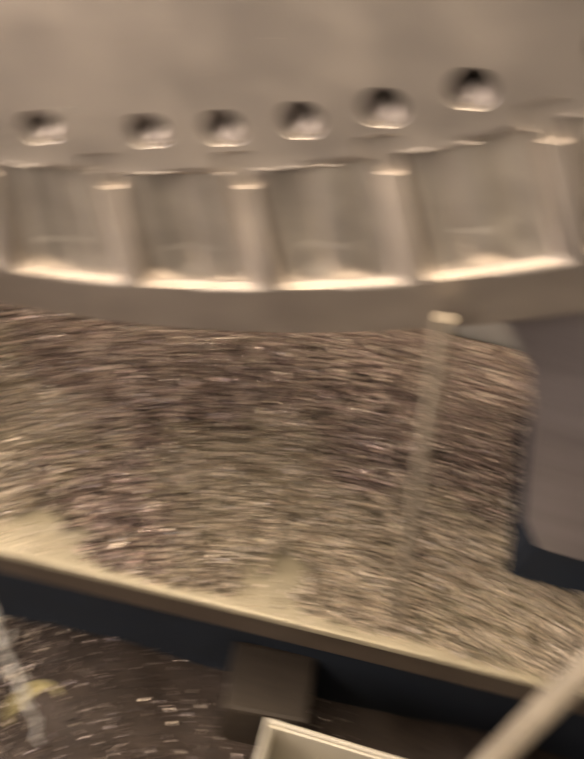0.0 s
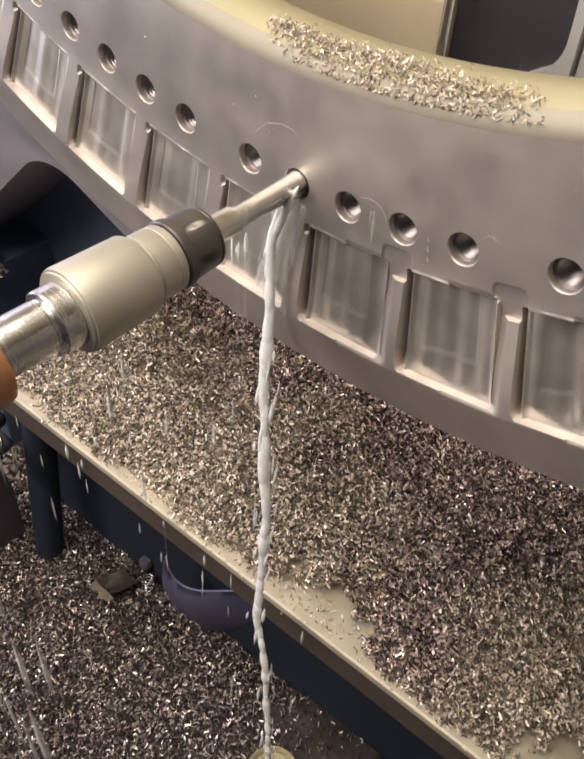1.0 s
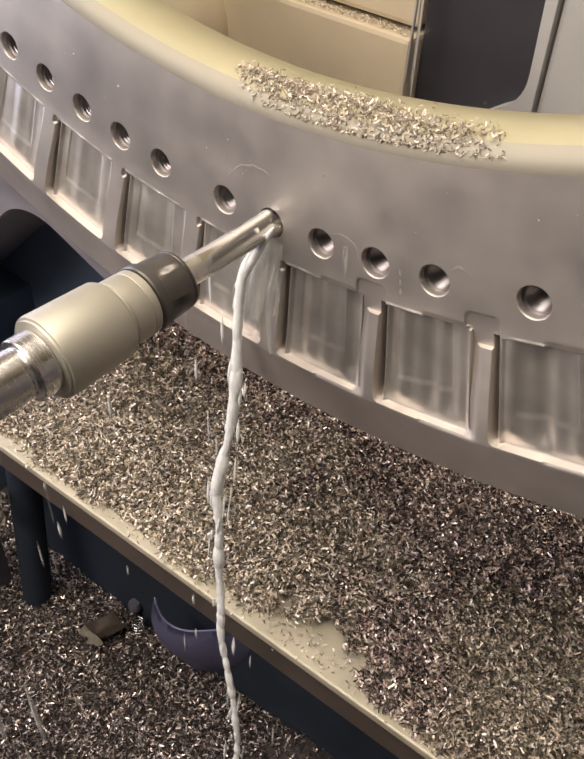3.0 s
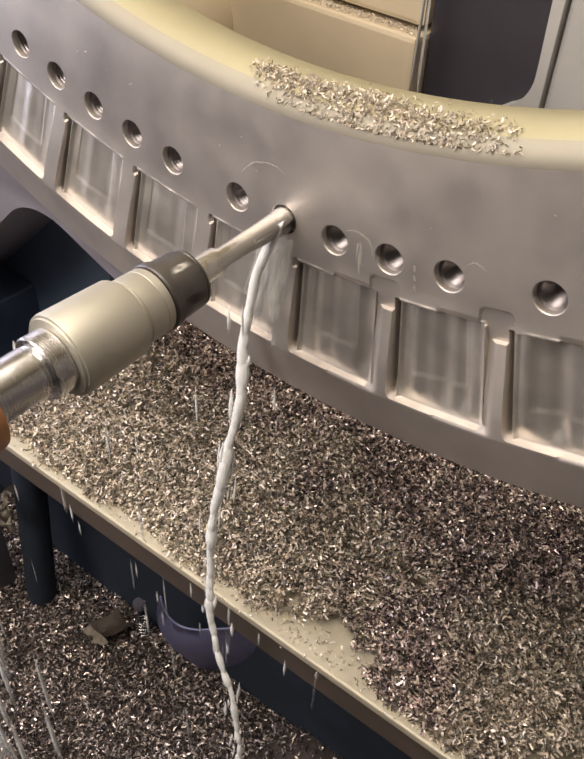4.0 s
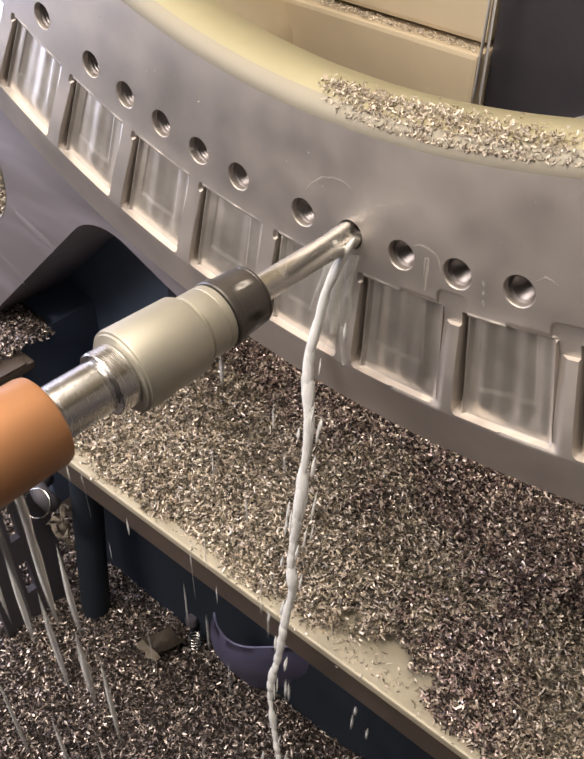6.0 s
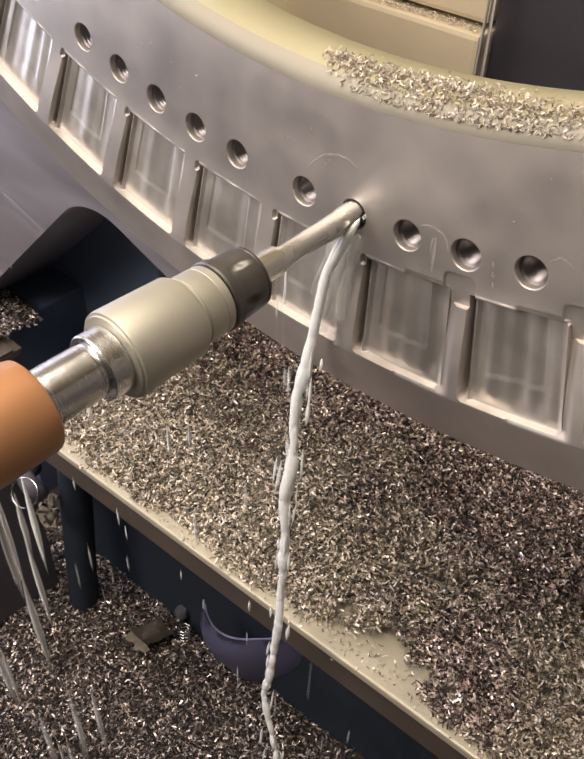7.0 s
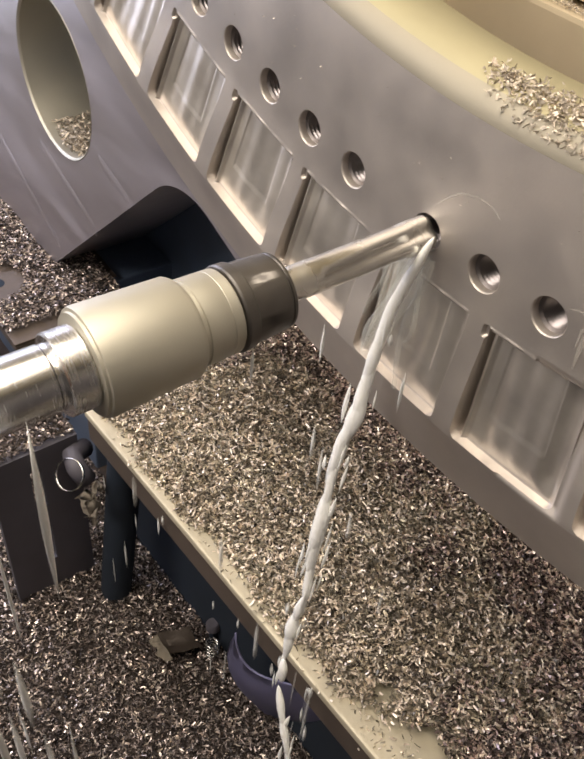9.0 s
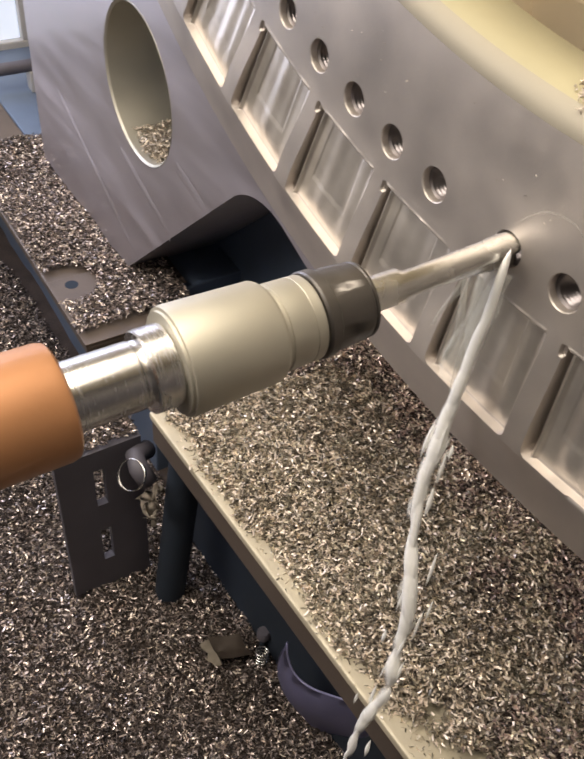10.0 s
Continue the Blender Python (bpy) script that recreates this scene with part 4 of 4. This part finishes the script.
def build_spindle():
    s = thing("spindle", "horizontal machine spindle with a steel drill chuck", "spindle", (HOLE_B, -0.09, TOOL_Z))
    drill = part("drill", drill_bm(), M_DRILL, s, "bright fluted steel drill", smooth=35)
    nut = lathe_bm([(-0.011, 0.0095), (-0.011, 0.0192), (-0.0118, 0.0206), (-0.0132, 0.0206), (-0.0138, 0.0200), (-0.0146, 0.0209), (-0.026, 0.0215), (-0.0262, 0.0216), (-0.0355, 0.0218), (-0.0357, 0.0222),
                    (-0.0365, 0.0232), (-0.0420, 0.0234), (-0.0430, 0.0226), (-0.0436, 0.0205)], 96)
    for v in nut.verts:                 # wrench slots round the nut
        turn = math.atan2(v.co.z, v.co.x) / (2 * math.pi) * 6 % 1
        if -0.0356 < v.co.y < -0.0261 and turn < 0.22:
            v.co.x, v.co.z = v.co.x * 0.965, v.co.z * 0.965
    part("collet_nut", nut, M_NUT, s, "dark oxide collet nut with wrench slots", smooth=30)
    part("chuck_body", lathe_bm([(-0.0436, 0.0195), (-0.0440, 0.0216), (-0.0448, 0.0224), (-0.0500, 0.0226), (-0.0503, 0.0223), (-0.0508, 0.0226), (-0.0640, 0.0229), (-0.0644, 0.0222), (-0.0662, 0.0222), (-0.0668, 0.0236), (-0.0690, 0.0256), (-0.0705, 0.0264),
                                 (-0.1165, 0.0277), (-0.1186, 0.0272), (-0.1190, 0.0256), (-0.1204, 0.0254), (-0.1206, 0.021)], 80), M_HOLDER, s, "satin grey chuck body", smooth=30)
    part("flange", lathe_bm([(-0.1206, 0.0195), (-0.1214, 0.0205), (-0.1336, 0.0205), (-0.1344, 0.0196), (-0.1348, 0.0160), (-0.1372, 0.0160), (-0.1376, 0.0150)], 72),
         M_CHROME, s, "polished flange", smooth=30)
    part("shank", lathe_bm([(-0.1376, 0.0155), (-0.1380, 0.0166), (-0.1705, 0.0166), (-0.172, 0.015)], 64), M_CHROME, s, "polished shank", smooth=30)
    part("nose", lathe_bm([(-0.172, 0.0155), (-0.172, 0.0245), (-0.1735, 0.0268), (-0.177, 0.0278), (-0.30, 0.0285), (-0.302, 0.040)], 72), M_NOSE, s, "orange-brown painted spindle nose", smooth=35)
    part("quill", lathe_bm([(-0.302, 0.05), (-0.305, 0.055), (-0.70, 0.055), (-0.702, 0.09), (-1.20, 0.09)], 64), M_GREY, s, smooth=35)
    for x, y, z, long in ((0.003, -0.024, -0.024, 0.016), (-0.004, -0.040, -0.027, 0.022), (0.002, -0.046, -0.026, 0.014), (0.005, -0.062, -0.0265, 0.020), (-0.003, -0.115, -0.031, 0.014)):
        drip = part("drip", blob_bm(long, 0.0024, int(long * 9000), 10, 8, 0.7), M_FILM, s, "clear coolant drip hanging from the chuck", smooth=80)
        drip.location = (x, y, z)
    return s, drill


spindle, drill = build_spindle()

# ---- coolant: a stream in rigid pieces, and falling drops ----
STREAM_Z = (0.80, 0.76, 0.70, 0.62, 0.52, 0.42, 0.32, 0.22, 0.12, 0.0, -0.12)
STREAM = (
    (0.3, 0.039, 0.026, 0.031, 0.043, 0.064, 0.084, 0.089, 0.101, 0.120, 0.134, 0.134),
    (0.5, 0.036, 0.021, 0.031, 0.042, 0.055, 0.067, 0.081, 0.099, 0.106, 0.106, 0.106),
    (1.0, 0.039, 0.025, 0.030, 0.041, 0.053, 0.068, 0.074, 0.100, 0.123, 0.128, 0.128),
    (1.5, 0.041, 0.024, 0.032, 0.053, 0.059, 0.064, 0.071, 0.096, 0.120, 0.120, 0.120),
    (2.0, 0.038, 0.022, 0.017, 0.017, 0.023, 0.040, 0.048, 0.068, 0.094, 0.094, 0.094),
    (2.5, 0.041, 0.021, 0.019, 0.025, 0.019, 0.033, 0.053, 0.068, 0.083, 0.083, 0.083),
    (4.0, 0.037, 0.022, 0.016, 0.013, 0.006, -0.006, 0.005, 0.044, 0.068, 0.070, 0.070),
    (4.5, 0.042, 0.026, 0.021, 0.018, 0.012, 0.015, 0.039, 0.054, 0.068, 0.068, 0.068),
    (5.0, 0.040, 0.021, 0.018, 0.028, 0.020, 0.031, 0.056, 0.057, 0.058, 0.058, 0.058),
    (5.5, 0.040, 0.026, 0.019, 0.030, 0.031, 0.035, 0.021, 0.022, 0.039, 0.039, 0.039),
    (7.0, 0.041, 0.024, 0.020, 0.016, 0.013, 0.028, 0.026, 0.024, 0.053, 0.053, 0.053),
    (7.3, 0.037, 0.020, 0.015, 0.023, 0.037, 0.045, 0.050, 0.056, 0.063, 0.063, 0.063),
    (7.5, 0.039, 0.025, 0.010, -0.018, -0.024, -0.007, 0.007, 0.052, 0.081, 0.081, 0.081),
    (7.6, 0.044, 0.041, 0.017, 0.005, -0.014, -0.045, -0.044, -0.014, 0.009, 0.025, 0.026),
    (7.7, -0.000, -0.007, -0.008, 0.016, 0.005, 0.005, 0.022, 0.035, 0.037, 0.037, 0.037),
    (7.8, 0.000, -0.012, -0.016, 0.012, 0.017, 0.036, 0.029, 0.048, 0.048, 0.048, 0.048),
    (8.0, -0.002, -0.010, -0.009, -0.011, -0.006, 0.006, -0.009, -0.003, -0.000, -0.000, -0.000),
    (8.5, -0.001, -0.009, 0.000, 0.000, -0.000, 0.007, -0.003, -0.004, -0.001, -0.001, -0.001),
    (9.0, -0.002, -0.012, -0.017, -0.017, -0.014, -0.011, -0.003, 0.039, 0.039, 0.039, 0.039),
    (9.5, -0.003, -0.010, -0.015, -0.011, 0.020, 0.031, 0.037, 0.040, 0.040, 0.040, 0.040),
    (10.0, -0.002, -0.000, -0.003, -0.001, 0.032, 0.042, 0.038, 0.040, 0.040, 0.040, 0.040),
)


N_STREAM = 44
stream = thing("coolant_stream", "milky coolant stream falling from the drilled hole", "coolant")
pieces = []
for i in range(N_STREAM):
    u = i / (N_STREAM - 1)
    jit = random.Random(900 + i)
    r = (0.0040 + 0.0002 * i if i < 8 else 0.0050 + 0.0007 * math.sin(i * 0.9) * math.sin(i * 0.37)) * (1 if i < 24 else jit.uniform(0.6, 1.0))
    pieces.append(part("stream_piece", blob_bm(jit.uniform(0.062, 0.074) if i < 16 else jit.uniform(0.034, 0.056), r, 40 + i, 14, 16, 0.6), M_COOLANT, stream, smooth=80))


flecks = []
for i in range(40):
    jit = random.Random(500 + i)
    z = jit.uniform(0.0, 0.66)
    ob = part("splash", blob_bm(jit.uniform(0.012, 0.038), jit.uniform(0.0009, 0.0021), 700 + i, 8, 7), M_COOLANT, stream, smooth=80)
    flecks.append((ob, z, jit.choice((-1, 1)) * jit.uniform(0.003, 0.010 + 0.012 * (0.66 - z)), jit.uniform(-0.004, 0.006), jit.uniform(0, 6)))

films = []
FILMS = ((0.011, 0.090, -0.004), (0.006, 0.070, 0.003), (0.0028, 0.075, -0.014), (0.0022, 0.060, -0.020), (0.0030, 0.095, 0.008), (0.0020, 0.055, 0.012), (0.0026, 0.085, -0.009))
for k, (w, h, _) in enumerate(FILMS):
    bm = bmesh.new()
    rows = []
    for i in range(17):
        u = i / 16
        half = w * (0.45 + 0.55 * math.sin(math.pi * min(1, 0.15 + u * 0.8))) * (1 + 0.2 * math.sin(9 * u + k))
        rows.append([bm.verts.new((half * s + 0.004 * math.sin(5 * u + 2 * k), -0.0035 - 0.012 * u - 0.0025 * (1 - s * s), -h * u)) for s in (-1, -0.6, -0.2, 0.2, 0.6, 1)])
    for p, q in zip(rows, rows[1:]):
        for j in range(5):
            bm.faces.new((p[j], p[j + 1], q[j + 1], q[j]))
    bmesh.ops.solidify(bm, geom=bm.faces[:], thickness=0.0008)
    films.append(part("film", bm, M_FILM, stream, "thin clear sheet of coolant running down the ring", smooth=60))


def stream_at(t):
    times = [r[0] for r in STREAM]
    return lambda z: float(np.interp(-z, [-v for v in STREAM_Z], [np.interp(t, times, [r[1 + k] for r in STREAM]) for k in range(len(STREAM_Z))]))


def stream_rows():
    rows = [[] for _ in pieces]
    for f in range(0, 101):
        t = f / 10
        at = stream_at(t)
        for i in range(N_STREAM):
            z = 0.776 - 0.85 * i / (N_STREAM - 1)
            burst = 0.005 + 0.030 * float(smooth01((t - 7.4) / 0.4)) if i > 10 else 0.0     # the thread tears into lumps
            z = max(-0.12, z + burst * min(1, (i - 10) / 8) * math.sin(0.9 * i - 2.7 * f))
            mid = lambda h: at(h) + (0.0026 * math.sin(27 * h + 26 * t) + 0.0010 * math.sin(59 * h + 41 * t + 1.3)) * min(1, (0.84 - h) * 5)
            slope = (mid(z - 0.015) - mid(z + 0.015)) / 0.03
            y = -0.014 - 0.085 * min(1, (0.8 - z) / 0.75)
            rows[i].append((t, pose(mid(z), y, z, -6.5 if z > 0.05 else 0, math.degrees(math.atan(-slope)), 0)))
    return rows


spray = thing("coolant_drops", "coolant drops falling from the spindle and the table edge", "coolant")
g = random.Random(5)
DROPS = []
for k in range(132):
    if k < 64:      # from the spindle's nose
        x, yy, top, long = g.uniform(-0.03, 0.04), g.uniform(-0.345, -0.255), 0.782, g.uniform(0.05, 0.13)
    elif k < 78:    # from the chuck
        x, yy, top, long = g.uniform(-0.02, 0.03), g.choice((-0.13, -0.15, -0.165, -0.20)) + g.uniform(-0.008, 0.008), 0.785, g.uniform(0.012, 0.03)
    elif k < 116:    # off the table's edge
        x = g.choice((-0.40, -0.36, -0.33, -0.30, -0.26, -0.15, -0.12, -0.05, 0.0, 0.04, 0.07, 0.11)) + g.uniform(-0.012, 0.012)
        yy, top, long = front_y(x) - 0.004, 0.275, g.uniform(0.012, 0.035)
    else:           # shed from the stream
        x, yy, top, long = g.uniform(-0.03, 0.05), g.uniform(-0.06, -0.02), 0.74, g.uniform(0.01, 0.035)
    d = part("drop", blob_bm(long, (0.0025 if k < 64 else 0.0017) * g.uniform(0.6, 1.5), 300 + k, 8, 6), M_DROP, spray, smooth=80)
    DROPS.append((d, x, yy, top, g.uniform(0, 1), g.uniform(0.10, 0.40), g.uniform(-0.06, 0.06) if k < 64 else g.uniform(-0.02, 0.02)))


def drop_rows(x, y, top, phase, period, drift):
    """Falls from its source into the chips, waits there, and comes again."""
    bottom = -0.22
    fall = math.sqrt(2 * (top - bottom) / 9.81)
    rows = [(0.0, pose(x, y, bottom))]
    t = round(phase * 30) / 30 + 0.1
    while t + fall < 9.8:
        rows.append((t - 1 / 30, pose(x, y, bottom)))
        for k in range(5):
            s = fall * k / 4
            rows.append((t + s, pose(x + drift * s, y - 0.02 * s, max(bottom, top - 4.905 * s * s))))
        t += round((fall + period) * 30) / 30
    rows.append((10.0, pose(x, y, bottom)))
    clean = [rows[0]]
    for r in rows[1:]:
        if frame(r[0]) > frame(clean[-1][0]):
            clean.append(r)
    return clean


TOOL = ((0.0, 0.0298, -0.073), (0.5, 0.0298, -0.075), (1.0, 0.0298, -0.079), (2.5, 0.0298, -0.083), (4.5, 0.0298, -0.088), (5.5, 0.0298, -0.091), (7.0, 0.0298, -0.094), (7.2, 0.0292, -0.098),
        (7.3, 0.024, -0.101), (7.5, 0.014, -0.104), (7.6, 0.004, -0.103), (7.7, -0.0158, -0.102), (7.8, -0.0160, -0.100), (8.0, -0.0167, -0.098), (9.0, -0.0167, -0.097), (10.0, -0.0167, -0.094))


def motions():
    walk(spindle, [(t, pose(x, y, TOOL_Z)) for t, x, y in TOOL])
    walk(drill, [(f / 30, pose(0, 0, 0, 0, 14 * f, 0)) for f in range(301)])
    for piece, rows in zip(pieces, stream_rows()):
        walk(piece, rows)
    for ob, z, dx, dy, ph in flecks:
        rows = []
        for f in range(0, 101):
            t, h = f / 10, z - 0.03 * math.sin(f * 1.7 + ph)
            rows.append((t, pose(stream_at(t)(h) + dx * (1 + 0.5 * math.sin(f * 1.1 + ph)), -0.014 - 0.085 * min(1, (0.8 - h) / 0.75) + dy, h, -6, 4 * math.sin(f + ph), 0)))
        walk(ob, rows)
    for k, film in enumerate(films):
        walk(film, [(f / 5, pose(float(np.interp(f / 5, [r[0] for r in TOOL], [r[1] for r in TOOL])) + FILMS[k][2] + 0.002 * math.sin(f * 2.3 + k), 0, 0.790, 0, 4 * math.sin(f * 1.7 + k), 0)) for f in range(51)])
    for d, x, y, top, phase, period, drift in DROPS:
        walk(d, drop_rows(x, y, top, phase, period, drift))


motions()
